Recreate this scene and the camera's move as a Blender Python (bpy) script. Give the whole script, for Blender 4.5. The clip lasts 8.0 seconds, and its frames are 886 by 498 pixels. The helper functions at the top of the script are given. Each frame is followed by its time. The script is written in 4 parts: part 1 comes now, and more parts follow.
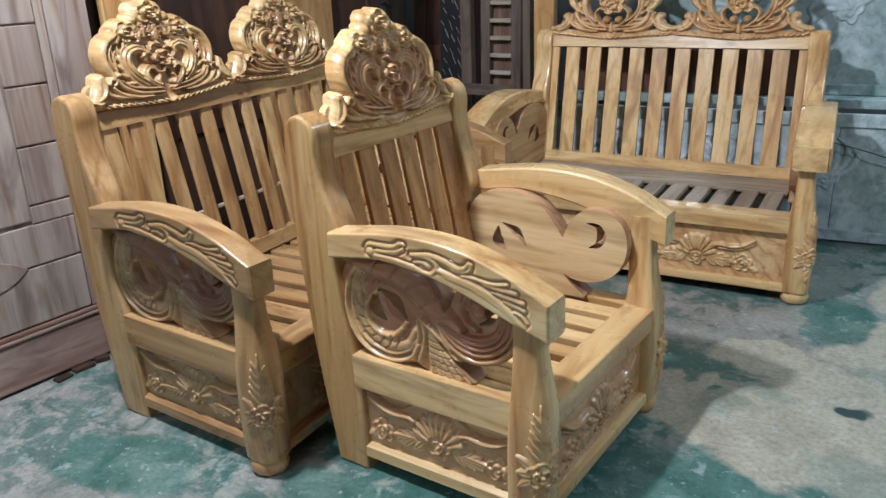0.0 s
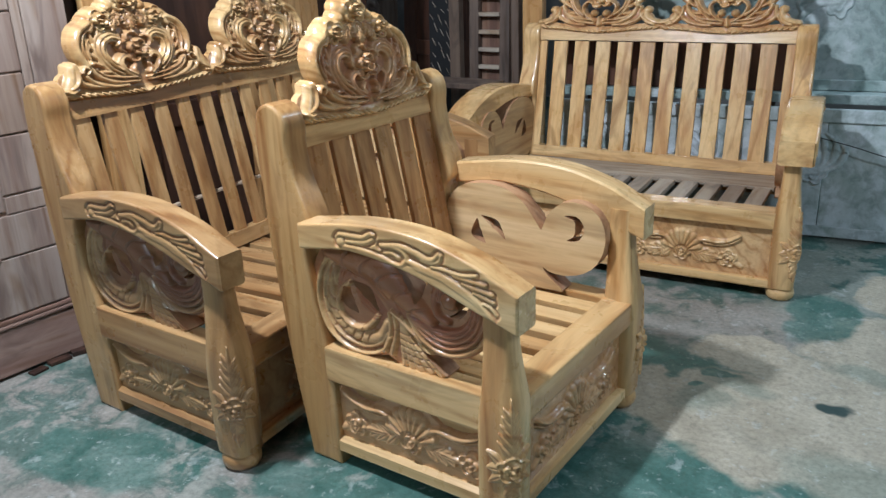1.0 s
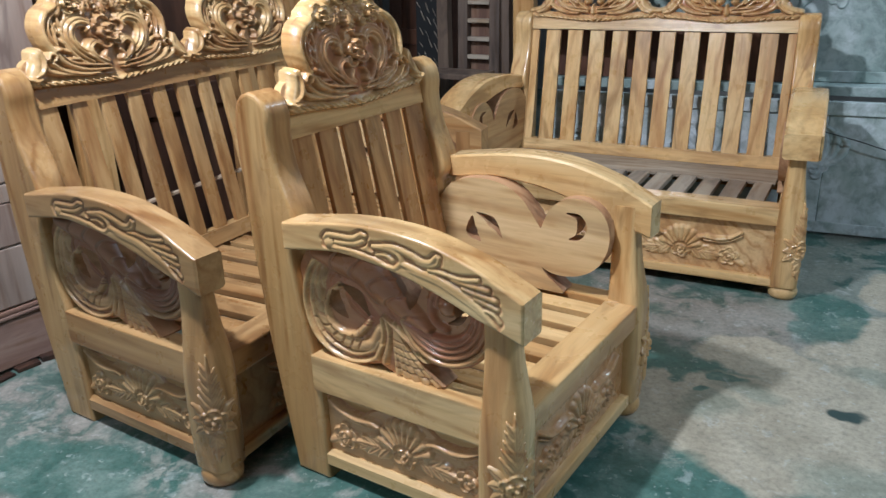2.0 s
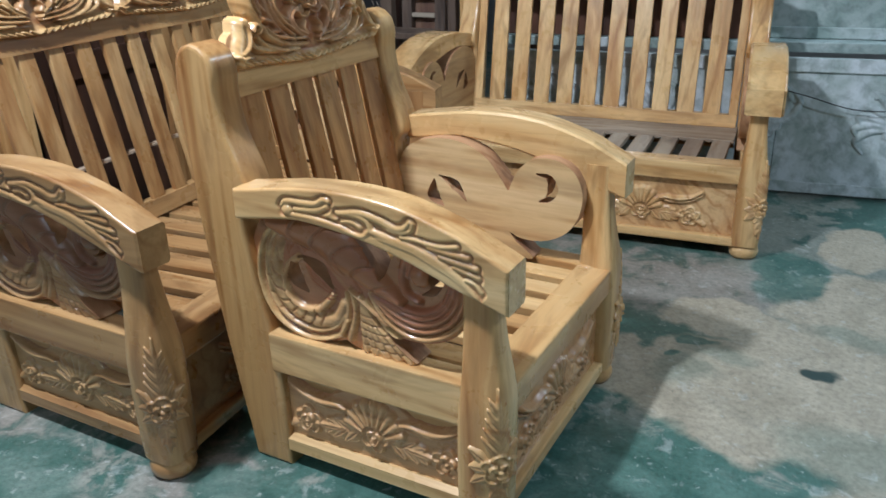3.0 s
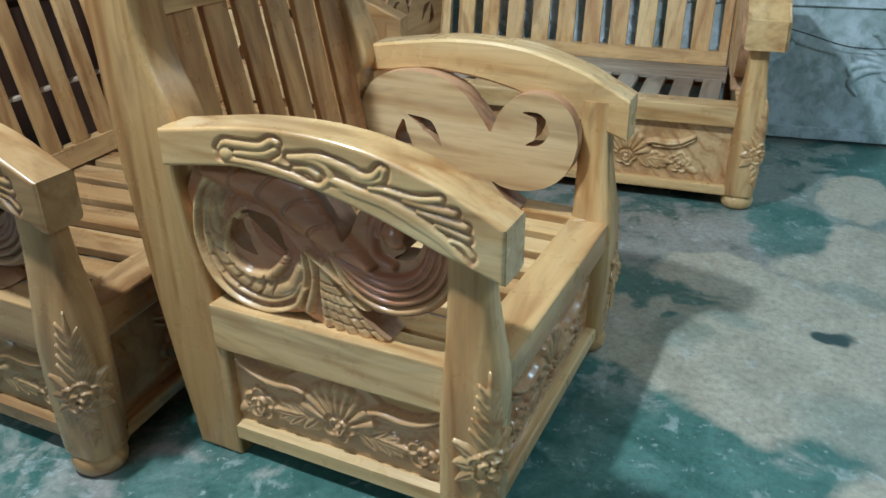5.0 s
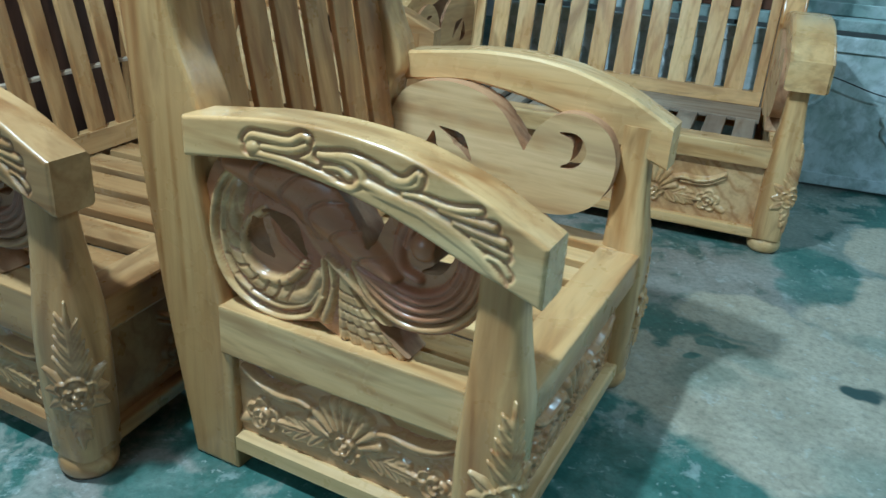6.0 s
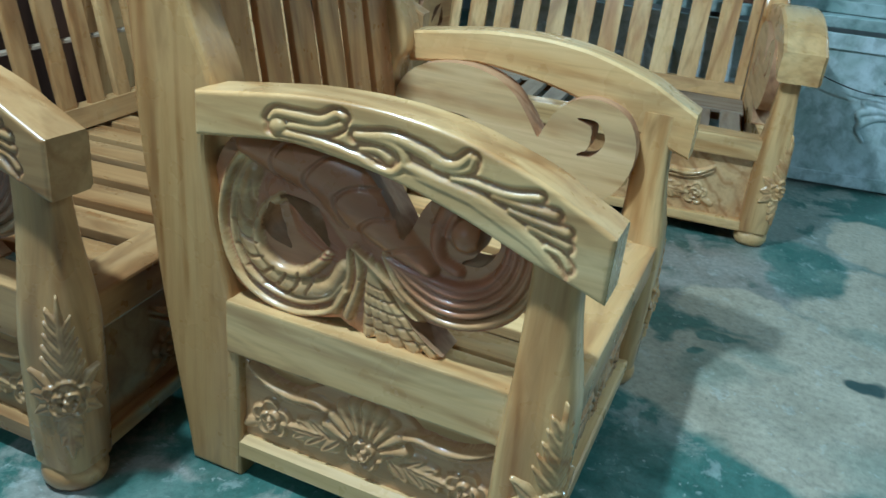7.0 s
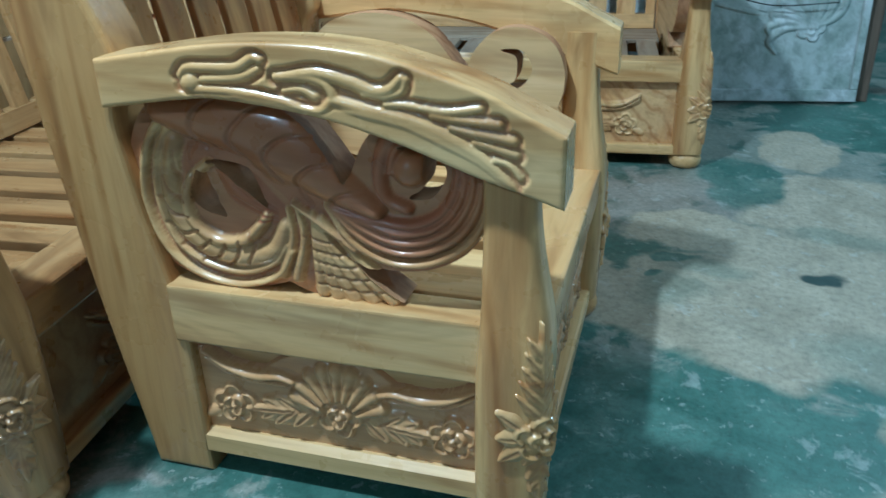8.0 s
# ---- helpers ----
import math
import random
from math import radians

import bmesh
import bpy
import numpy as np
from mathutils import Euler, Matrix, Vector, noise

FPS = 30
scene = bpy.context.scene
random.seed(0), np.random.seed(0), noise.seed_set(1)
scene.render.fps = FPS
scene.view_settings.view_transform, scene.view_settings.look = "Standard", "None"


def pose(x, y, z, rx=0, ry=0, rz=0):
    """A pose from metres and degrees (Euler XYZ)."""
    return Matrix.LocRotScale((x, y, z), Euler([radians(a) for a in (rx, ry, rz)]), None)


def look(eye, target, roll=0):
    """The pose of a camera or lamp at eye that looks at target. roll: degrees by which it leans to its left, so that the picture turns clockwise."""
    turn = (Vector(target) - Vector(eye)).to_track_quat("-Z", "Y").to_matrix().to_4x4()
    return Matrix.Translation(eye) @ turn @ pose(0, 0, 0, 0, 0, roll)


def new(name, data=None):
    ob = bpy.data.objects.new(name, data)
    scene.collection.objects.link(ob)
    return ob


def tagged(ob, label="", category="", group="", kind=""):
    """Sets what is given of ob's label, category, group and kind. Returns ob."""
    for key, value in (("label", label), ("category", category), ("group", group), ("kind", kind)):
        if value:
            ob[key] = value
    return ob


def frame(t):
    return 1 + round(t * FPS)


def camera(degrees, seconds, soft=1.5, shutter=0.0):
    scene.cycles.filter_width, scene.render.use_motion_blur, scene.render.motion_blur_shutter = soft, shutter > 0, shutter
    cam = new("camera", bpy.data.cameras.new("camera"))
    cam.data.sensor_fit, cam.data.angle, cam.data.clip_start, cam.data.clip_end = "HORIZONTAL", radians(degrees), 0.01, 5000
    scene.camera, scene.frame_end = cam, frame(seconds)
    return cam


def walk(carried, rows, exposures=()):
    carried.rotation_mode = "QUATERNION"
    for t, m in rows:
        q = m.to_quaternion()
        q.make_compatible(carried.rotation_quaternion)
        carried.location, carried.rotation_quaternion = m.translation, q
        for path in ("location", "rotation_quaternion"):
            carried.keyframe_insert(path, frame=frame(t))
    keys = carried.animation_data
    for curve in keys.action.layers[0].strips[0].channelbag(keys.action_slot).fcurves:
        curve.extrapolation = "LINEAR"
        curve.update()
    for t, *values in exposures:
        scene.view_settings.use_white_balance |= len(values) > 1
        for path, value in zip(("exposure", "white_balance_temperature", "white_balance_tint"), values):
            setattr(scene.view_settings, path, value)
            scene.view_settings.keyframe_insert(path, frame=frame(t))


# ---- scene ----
cam = camera(57.5, 8.0, shutter=0.5)
PATH = [
    (0, (1.443, -1.455, 1.362), (0.358, 0.084, 0.689), -2.4),
    (0.5, (1.468, -1.426, 1.35), (0.385, 0.114, 0.676), -2.3),
    (1, (1.484, -1.398, 1.332), (0.401, 0.142, 0.655), -2.1),
    (2.5, (1.295, -1.254, 1.279), (0.314, 0.331, 0.555), -1.5),
    (3, (1.239, -1.226, 1.246), (0.346, 0.389, 0.474), -1.4),
    (3.5, (1.204, -1.213, 1.212), (0.374, 0.413, 0.397), -1.7),
    (4, (1.173, -1.181, 1.174), (0.382, 0.438, 0.306), -1.8),
    (4.5, (1.109, -1.072, 1.154), (0.335, 0.534, 0.249), -2.1),
    (6, (1.006, -0.958, 1.086), (0.21, 0.677, 0.254), 3.9),
    (6.5, (0.905, -0.943, 1.056), (0.146, 0.704, 0.213), 4.6),
    (7, (0.841, -0.946, 1.031), (0.179, 0.747, 0.196), 6.0),
    (7.5, (0.832, -0.935, 0.975), (0.24, 0.779, 0.133), 2.0),
    (8, (0.824, -0.931, 0.937), (0.305, 0.802, 0.085), -1.4),
]
EXPOSURES = [(0, 0.34, 5150, 8), (2.5, 0.26, 5250, 9), (3, 0.25, 5220, 8), (4, 0.28, 4920, 4), (4.5, 0.24, 5000, 3), (6, 0.18, 4380, -14), (7, 0.14, 4380, -14), (8, 0.14, 4400, -11)]
walk(cam, [(t, look(eye, target, roll)) for t, eye, target, roll in PATH], EXPOSURES)

# ---- light: a workshop at night, one lamp over the sofas, more lamps farther off under the roof ----
world = bpy.data.worlds.new("night")
scene.world = world
world.use_nodes = True
world.node_tree.nodes["Background"].inputs[0].default_value = (0.05, 0.06, 0.08, 1)
world.node_tree.nodes["Background"].inputs[1].default_value = 0.3

KEY_AT = (-0.28, -0.60, 2.72)


def lamp(name, at, watts, colour, size, size_y=None, kind="AREA", target=None):
    data = bpy.data.lights.new(name, kind)
    data.energy, data.color = watts, colour
    if kind == "AREA":
        data.shape = "RECTANGLE"
        data.size, data.size_y = size, size_y or size
    else:
        data.shadow_soft_size = size
    ob = new(name, data)
    ob.matrix_world = look(at, target or (at[0], at[1] + 0.001, 0))
    return ob


lamp("key_lamp", KEY_AT, 255, (1.0, 0.94, 0.86), 0.07, kind="POINT")
TUBES = [(3.3, 0.3, 2.9, 40), (-2.6, 1.9, 2.9, 7), (2.4, 3.2, 2.95, 30), (-0.2, -3.4, 2.9, 40)]
for tx, ty, tz, tw in TUBES:
    lamp("tube_lamp", (tx, ty, tz - 0.06), tw, (0.88, 0.97, 0.94), 1.2, 0.06)


# ---- materials ----
def nodes_of(name):
    m = bpy.data.materials.new(name)
    m.use_nodes = True
    t = m.node_tree
    return m, t, t.nodes["Principled BSDF"]


def node(t, kind, values=(), **attrs):
    n = t.nodes.new(kind)
    if "operation" in attrs:
        n.operation = attrs["operation"]
    if "attribute_name" in attrs:
        n.attribute_name = attrs["attribute_name"]
    if "bands" in attrs:
        n.wave_type, n.bands_direction = "BANDS", attrs["bands"]
    for key, value in dict(values).items():
        n.inputs[key].default_value = value
    return n


def ramp(t, fac, stops, interpolation="LINEAR"):
    r = t.nodes.new("ShaderNodeValToRGB")
    r.color_ramp.interpolation = interpolation
    while len(r.color_ramp.elements) < len(stops):
        r.color_ramp.elements.new(0.5)
    for e, (p, c) in zip(r.color_ramp.elements, stops):
        e.position = p
        e.color = (c, c, c, 1) if isinstance(c, (int, float)) else (*c, 1)
    t.links.new(fac, r.inputs[0])
    return r.outputs[0]


def mix(t, a, b, fac, blend="MIX"):
    m = t.nodes.new("ShaderNodeMix")
    m.data_type, m.blend_type = "RGBA", blend
    for sock, value in ((m.inputs[0], fac), (m.inputs[6], a), (m.inputs[7], b)):
        if isinstance(value, (int, float)):
            sock.default_value = value
        elif isinstance(value, tuple):
            sock.default_value = (*value, 1)
        else:
            t.links.new(value, sock)
    return m.outputs[2]


def place(t, scale=(1, 1, 1), randomise=True):
    """Object coordinates, stretched, with an offset for each piece."""
    co = t.nodes.new("ShaderNodeTexCoord")
    mp = t.nodes.new("ShaderNodeMapping")
    mp.inputs["Scale"].default_value = scale
    t.links.new(co.outputs["Object"], mp.inputs[0])
    if randomise:
        info = t.nodes.new("ShaderNodeObjectInfo")
        mul = node(t, "ShaderNodeVectorMath", operation="SCALE")
        mul.inputs[0].default_value = (17.0, 31.0, 23.0)
        t.links.new(info.outputs["Random"], mul.inputs["Scale"])
        t.links.new(mul.outputs[0], mp.inputs["Location"])
    return mp.outputs[0]


def noise_at(t, vec, scale, detail=4.0, rough=0.55, distort=0.0):
    n = node(t, "ShaderNodeTexNoise", {"Scale": scale, "Detail": detail, "Roughness": rough, "Distortion": distort})
    t.links.new(vec, n.inputs["Vector"])
    return n.outputs["Fac"]


def bump(t, bsdf, height, strength, distance):
    b = node(t, "ShaderNodeBump", {"Strength": strength, "Distance": distance})
    t.links.new(height, b.inputs["Height"])
    t.links.new(b.outputs[0], bsdf.inputs["Normal"])


def wood(name, light, mid, dark, axis="x", rough=0.3, coat=0.42, grain=1.0, toned=None, streak=0.85):
    """Varnished timber with grain along one axis; toned: a second, browner colour mixed in by each stroke's tone."""
    m, t, b = nodes_of(name)
    along, across = 1.3, 22.0
    sc = {"x": (along, across, across), "y": (across, along, across), "z": (across, across, along)}[axis]
    vec = place(t, sc)
    fine = noise_at(t, vec, 3.0 * grain, 6, 0.65, 0.5)
    band = place(t, tuple(v * 0.28 for v in sc))
    broad = noise_at(t, band, 1.0, 4, 0.55, 1.4)
    ring = node(t, "ShaderNodeTexWave", {"Scale": 1.5, "Distortion": 9.0, "Detail": 3.0, "Detail Scale": 0.6, "Detail Roughness": 0.55}, bands="DIAGONAL")
    t.links.new(band, ring.inputs["Vector"])
    col = ramp(t, broad, [(0.33, dark), (0.47, mid), (0.63, light)])
    line = ramp(t, ring.outputs["Fac"], [(0.0, (0.62, 0.48, 0.34)), (0.10, (0.86, 0.77, 0.66)), (0.30, (1, 1, 1)), (1.0, (1.04, 1.03, 1.0))])
    some = ramp(t, noise_at(t, place(t, (1.7, 1.7, 1.7)), 2.4, 3, 0.6), [(0.42, 0.1 * streak), (0.64, streak)])
    col = mix(t, col, line, some, "MULTIPLY")
    col = mix(t, col, ramp(t, fine, [(0.34, (0.66, 0.56, 0.46)), (0.54, (1, 1, 1))]), 0.42, "MULTIPLY")
    info = t.nodes.new("ShaderNodeObjectInfo")
    col = mix(t, col, ramp(t, info.outputs["Random"], [(0.0, (0.84, 0.77, 0.68)), (0.45, (1, 1, 1)), (1.0, (1.05, 1.03, 0.98))]), 0.85, "MULTIPLY")
    stain = noise_at(t, place(t, tuple(2.2 if v == across else 0.45 for v in sc)), 5.0, 3, 0.55, 1.2)
    col = mix(t, col, tuple(v * 0.66 for v in dark), ramp(t, stain, [(0.51, 0.0), (0.70, 0.8)]))
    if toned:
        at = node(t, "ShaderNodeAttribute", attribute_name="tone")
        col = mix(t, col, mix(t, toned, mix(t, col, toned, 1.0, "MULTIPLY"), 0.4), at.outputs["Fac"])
    t.links.new(col, b.inputs["Base Color"])
    spot = noise_at(t, place(t, (1, 1, 1)), 14.0, 3, 0.6)
    t.links.new(ramp(t, spot, [(0.3, rough - 0.07), (0.75, rough + 0.14)]), b.inputs["Roughness"])
    b.inputs["Coat Weight"].default_value = coat
    b.inputs["Coat Roughness"].default_value = 0.11 if toned else 0.15
    if toned:
        chisel = noise_at(t, place(t, (1, 1, 1)), 55.0, 3, 0.6)
        bump(t, b, mix(t, fine, chisel, 0.75), 0.24, 0.003)
    else:
        bump(t, b, fine, 0.2, 0.002)
    return m


GOLD = ((0.76, 0.535, 0.258), (0.675, 0.432, 0.182), (0.50, 0.268, 0.096))
WOOD_X = wood("golden_wood_x", *GOLD, axis="x")
WOOD_Y = wood("golden_wood_y", *GOLD, axis="y")
WOOD_Z = wood("golden_wood_z", *GOLD, axis="z")
CARVED = wood("carved_wood", (0.76, 0.540, 0.265), (0.68, 0.442, 0.190), (0.54, 0.305, 0.115), axis="x", rough=0.28, coat=0.45, toned=(0.47, 0.19, 0.10))
# loveseat woods: browner, and darkened for the weaker light on it
CARVED_DIM_BROWN = wood("carved_dim_brown_wood", (0.53, 0.350, 0.165), (0.455, 0.285, 0.126), (0.345, 0.19, 0.075), axis="x", rough=0.34, coat=0.42, toned=(0.25, 0.105, 0.06))
DIM_BROWN = ((0.51, 0.328, 0.150), (0.425, 0.248, 0.100), (0.295, 0.146, 0.052))
DIM_BROWN_SET = {"x": wood("dim_brown_wood_x", *DIM_BROWN, axis="x"), "y": wood("dim_brown_wood_y", *DIM_BROWN, axis="y"), "z": wood("dim_brown_wood_z", *DIM_BROWN, axis="z"), "carved": CARVED_DIM_BROWN, "panel": CARVED_DIM_BROWN, "name": "_brown"}
GOLD_SET = {"x": WOOD_X, "y": WOOD_Y, "z": WOOD_Z, "carved": CARVED, "panel": wood("carved_panel_wood", (0.68, 0.425, 0.205), (0.60, 0.350, 0.156), (0.47, 0.248, 0.104), axis="x", rough=0.28, coat=0.6, toned=(0.43, 0.195, 0.10)), "name": "_golden"}
# loveseat's back: the armchair's gold, its colour lowered to look less lit
DIM_GOLD = ((0.54, 0.355, 0.160), (0.46, 0.276, 0.110), (0.33, 0.168, 0.060))
DIM_GOLD_SET = {"x": WOOD_X, "y": wood("dim_gold_wood_y", *DIM_GOLD, axis="y"), "z": wood("dim_gold_wood_z", *DIM_GOLD, axis="z"), "carved": wood("carved_dim_gold_wood", (0.62, 0.440, 0.215), (0.54, 0.355, 0.155), (0.42, 0.240, 0.095), axis="x", rough=0.32, coat=0.40, toned=(0.30, 0.125, 0.062)), "name": "_amber"}
SAWN = wood("sawn_wood", (0.67, 0.49, 0.265), (0.60, 0.42, 0.21), (0.50, 0.32, 0.15), axis="x", rough=0.5, coat=0.05)
# brown cut walls, dark enough to paint in the shade inside the holes
SAWN_BROWN = wood("sawn_brown_wood", (0.52, 0.32, 0.17), (0.43, 0.24, 0.12), (0.32, 0.16, 0.08), axis="x", rough=0.7, coat=0.0)
SLAT_RED = wood("red_slat_wood", (0.58, 0.345, 0.145), (0.47, 0.25, 0.095), (0.32, 0.142, 0.052), axis="z")
# rear posts: browner wood, lowered further to offset the lamp on them
DIM_HONEY_SET = dict(GOLD_SET, z=wood("dim_honey_wood_z", (0.63, 0.428, 0.196), (0.545, 0.332, 0.132), (0.39, 0.196, 0.070), axis="z"), name="_honey")
RAW = wood("dusty_wood", (0.42, 0.36, 0.29), (0.36, 0.30, 0.24), (0.28, 0.22, 0.17), axis="x", rough=0.6, coat=0.0)
RAW_Y = wood("dusty_wood_y", (0.46, 0.38, 0.29), (0.39, 0.32, 0.24), (0.30, 0.23, 0.17), axis="y", rough=0.6, coat=0.0)
ASH = wood("primed_door_wood", (0.40, 0.325, 0.275), (0.33, 0.255, 0.212), (0.24, 0.165, 0.135), axis="z", rough=0.62, coat=0.0, grain=0.7)
ASH_ROSE = wood("primed_rose_wood", (0.40, 0.30, 0.25), (0.33, 0.22, 0.18), (0.25, 0.15, 0.12), axis="y", rough=0.6, coat=0.0)
DARK = wood("dark_brown_wood", (0.15, 0.066, 0.038), (0.105, 0.045, 0.026), (0.06, 0.026, 0.016), axis="z", rough=0.42, coat=0.1)
# dark brown halved: the deep shadow behind the loveseat sits in the colour
DIM_DARK = wood("dim_dark_brown_wood", (0.070, 0.032, 0.019), (0.046, 0.021, 0.013), (0.026, 0.012, 0.008), axis="z", rough=0.5, coat=0.05)
DULL = wood("grey_brown_wood", (0.18, 0.135, 0.105), (0.125, 0.09, 0.07), (0.07, 0.05, 0.04), axis="z", rough=0.6, coat=0.0)

RED_BOARD = wood("pinkish_brown_board", (0.27, 0.17, 0.12), (0.21, 0.125, 0.085), (0.13, 0.07, 0.05), axis="z", rough=0.6, coat=0.0)


def plain(name, colour, rough=0.6, metal=0.0, emit=0.0):
    m, t, b = nodes_of(name)
    n = noise_at(t, place(t, (1, 1, 1)), 9.0, 4)
    c = ramp(t, n, [(0.3, tuple(0.8 * v for v in colour)), (0.7, colour)])
    t.links.new(c, b.inputs["Base Color"])
    b.inputs["Roughness"].default_value, b.inputs["Metallic"].default_value = rough, metal
    if emit:
        b.inputs["Emission Color"].default_value = (*colour, 1)
        b.inputs["Emission Strength"].default_value = emit
    return m


BLACK = plain("black_rubber", (0.015, 0.015, 0.016), 0.5)
TUBE = plain("lit_tube", (0.86, 0.94, 1.0), 0.4, emit=9.0)
ROOF = plain("rusty_roof_sheet", (0.16, 0.14, 0.13), 0.6, 0.2)
BLOCK = plain("raw_block_wall", (0.26, 0.25, 0.24), 0.9)


def whitewash(name, shift=0.0):
    """Green primer over timber, rubbed with white."""
    m, t, b = nodes_of(name)
    v = place(t, (1, 1, 1))
    big = noise_at(t, v, 3.2, 6, 0.62, 0.8)
    small = noise_at(t, v, 19.0, 5, 0.65, 0.4)
    c = ramp(t, big, [(0.28 - shift, (0.19, 0.26, 0.24)), (0.46 - shift, (0.28, 0.35, 0.33)), (0.60 - shift, (0.44, 0.50, 0.49)), (0.76 - shift, (0.66, 0.70, 0.73))])
    c = mix(t, c, ramp(t, small, [(0.36, (0.55, 0.58, 0.57)), (0.55, (1, 1, 1))]), 0.75, "MULTIPLY")
    t.links.new(c, b.inputs["Base Color"])
    b.inputs["Roughness"].default_value = 0.55
    bump(t, b, small, 0.3, 0.004)
    return m


WASH = whitewash("whitewashed_timber", 0.01)
MID_WASH = whitewash("well_whitewashed_timber", 0.15)
PALE_WASH = whitewash("thickly_whitewashed_timber", 0.20)


def floor_material():
    """Worn green paint on a concrete slab."""
    m, t, b = nodes_of("worn_green_floor")
    co = t.nodes.new("ShaderNodeTexCoord").outputs["Object"]
    warp = node(t, "ShaderNodeTexNoise", {"Scale": 4.0, "Detail": 4.0, "Roughness": 0.52})
    t.links.new(co, warp.inputs["Vector"])
    off = node(t, "ShaderNodeVectorMath", operation="MULTIPLY_ADD")
    t.links.new(warp.outputs["Color"], off.inputs[0])
    off.inputs[1].default_value, off.inputs[2].default_value = (0.26, 0.26, 0.0), (-0.13, -0.13, 0.0)
    add = node(t, "ShaderNodeVectorMath", operation="ADD")
    t.links.new(co, add.inputs[0])
    t.links.new(off.outputs[0], add.inputs[1])
    warped = add.outputs[0]
    big = noise_at(t, co, 1.5, 6, 0.62, 0.5)
    mid = noise_at(t, co, 8.0, 7, 0.68, 0.5)
    fine = noise_at(t, co, 55.0, 6, 0.75)
    paint = mix(t, (0.046, 0.106, 0.086), (0.098, 0.188, 0.156), ramp(t, mid, [(0.35, 0.0), (0.65, 1.0)]))
    dirty = mix(t, (0.156, 0.178, 0.150), (0.272, 0.288, 0.246), ramp(t, mid, [(0.35, 0.0), (0.65, 1.0)]))
    bare = mix(t, (0.324, 0.286, 0.214), (0.446, 0.396, 0.302), ramp(t, mid, [(0.35, 0.0), (0.65, 1.0)]))
    worn = ramp(t, mix(t, big, mid, 0.42), [(0.485, 0.0), (0.525, 1.0)])

    def blob(x, y, r, soft=0.10, sx=1.0):
        d = node(t, "ShaderNodeVectorMath", operation="SUBTRACT")
        t.links.new(warped, d.inputs[0])
        d.inputs[1].default_value = (x, y, 0)
        s = node(t, "ShaderNodeVectorMath", operation="MULTIPLY")
        t.links.new(d.outputs[0], s.inputs[0])
        s.inputs[1].default_value = (1 / sx, 1, 0)
        ln = node(t, "ShaderNodeVectorMath", operation="LENGTH")
        t.links.new(s.outputs[0], ln.inputs[0])
        return ramp(t, ln.outputs["Value"], [(r * (1 - soft), 1.0), (r * (1 + soft), 0.0)])

    col = mix(t, paint, dirty, worn)
    for x, y, r, sx in WORN_SPOTS:
        col = mix(t, col, mix(t, (0.20, 0.188, 0.162), (0.31, 0.292, 0.255), ramp(t, mid, [(0.35, 0.0), (0.65, 1.0)])), mix(t, (0.0, 0.0, 0.0), blob(x, y, r, 0.25, sx), ramp(t, mix(t, big, mid, 0.55), [(0.44, 0.25), (0.50, 1.0)]), "MIX"))
    for x, y, r, sx in BARE_SPOTS:
        col = mix(t, col, bare, blob(x, y, r, 0.07, sx))
    for x, y, r, sx in GREEN_SPOTS:
        col = mix(t, col, paint, mix(t, (0.0, 0.0, 0.0), blob(x, y, r, 0.11, sx), ramp(t, mix(t, big, mid, 0.6), [(0.40, 1.0), (0.62, 0.72)])))
    for x, y, r, sx in FADED_SPOTS:
        col = mix(t, col, paint, mix(t, (0.0, 0.0, 0.0), blob(x, y, r, 0.3, sx), 0.4))
    scuff = noise_at(t, co, 13.0, 6, 0.68, 0.4)
    col = mix(t, col, (0.52, 0.54, 0.52), ramp(t, scuff, [(0.585, 0.0), (0.655, 0.32)]))
    col = mix(t, col, (0.088, 0.105, 0.088), ramp(t, noise_at(t, co, 3.1, 6, 0.7, 0.6), [(0.56, 0.0), (0.72, 0.35)]))
    col = mix(t, col, ramp(t, fine, [(0.36, (0.62, 0.64, 0.63)), (0.5, (0.95, 0.95, 0.95)), (0.66, (1.18, 1.17, 1.15))]), 0.75, "MULTIPLY")
    speck = noise_at(t, co, 34.0, 5, 0.7, 0.3)
    col = mix(t, col, (0.46, 0.48, 0.45), ramp(t, speck, [(0.62, 0.0), (0.67, 0.5)]))
    col = mix(t, col, (0.06, 0.075, 0.07), ramp(t, speck, [(0.30, 0.5), (0.36, 0.0)]))
    col = mix(t, col, (0.030, 0.052, 0.047), blob(1.218, 1.006, 0.036, 0.2, 1.3))
    t.links.new(col, b.inputs["Base Color"])
    t.links.new(ramp(t, mid, [(0.3, 0.34), (0.7, 0.6)]), b.inputs["Roughness"])
    bump(t, b, mix(t, fine, mid, 0.5), 0.15, 0.004)
    return m


BARE_SPOTS = [(1.38, 0.98, 0.42, 1.1), (1.00, 0.84, 0.29, 1.05), (0.70, 0.86, 0.20, 1.0), (1.32, 1.50, 0.30, 0.9), (1.62, 0.30, 0.38, 1.05), (1.25, 2.05, 0.22, 0.6), (0.90, 1.28, 0.14, 1.4)]
WORN_SPOTS = [(-0.95, -0.45, 0.50, 1.1), (-0.20, -0.62, 0.34, 1.5), (-0.62, -0.75, 0.30, 1.3), (0.45, 1.50, 0.28, 1.9), (0.80, 1.40, 0.22, 1.3), (-0.05, -0.10, 0.12, 1.4), (0.30, -0.40, 0.26, 1.5)]
FADED_SPOTS = [(1.42, 0.66, 0.10, 2.4), (1.35, 1.28, 0.06, 3.5), (0.86, 0.88, 0.08, 1.2), (0.95, 1.02, 0.05, 1.8)]
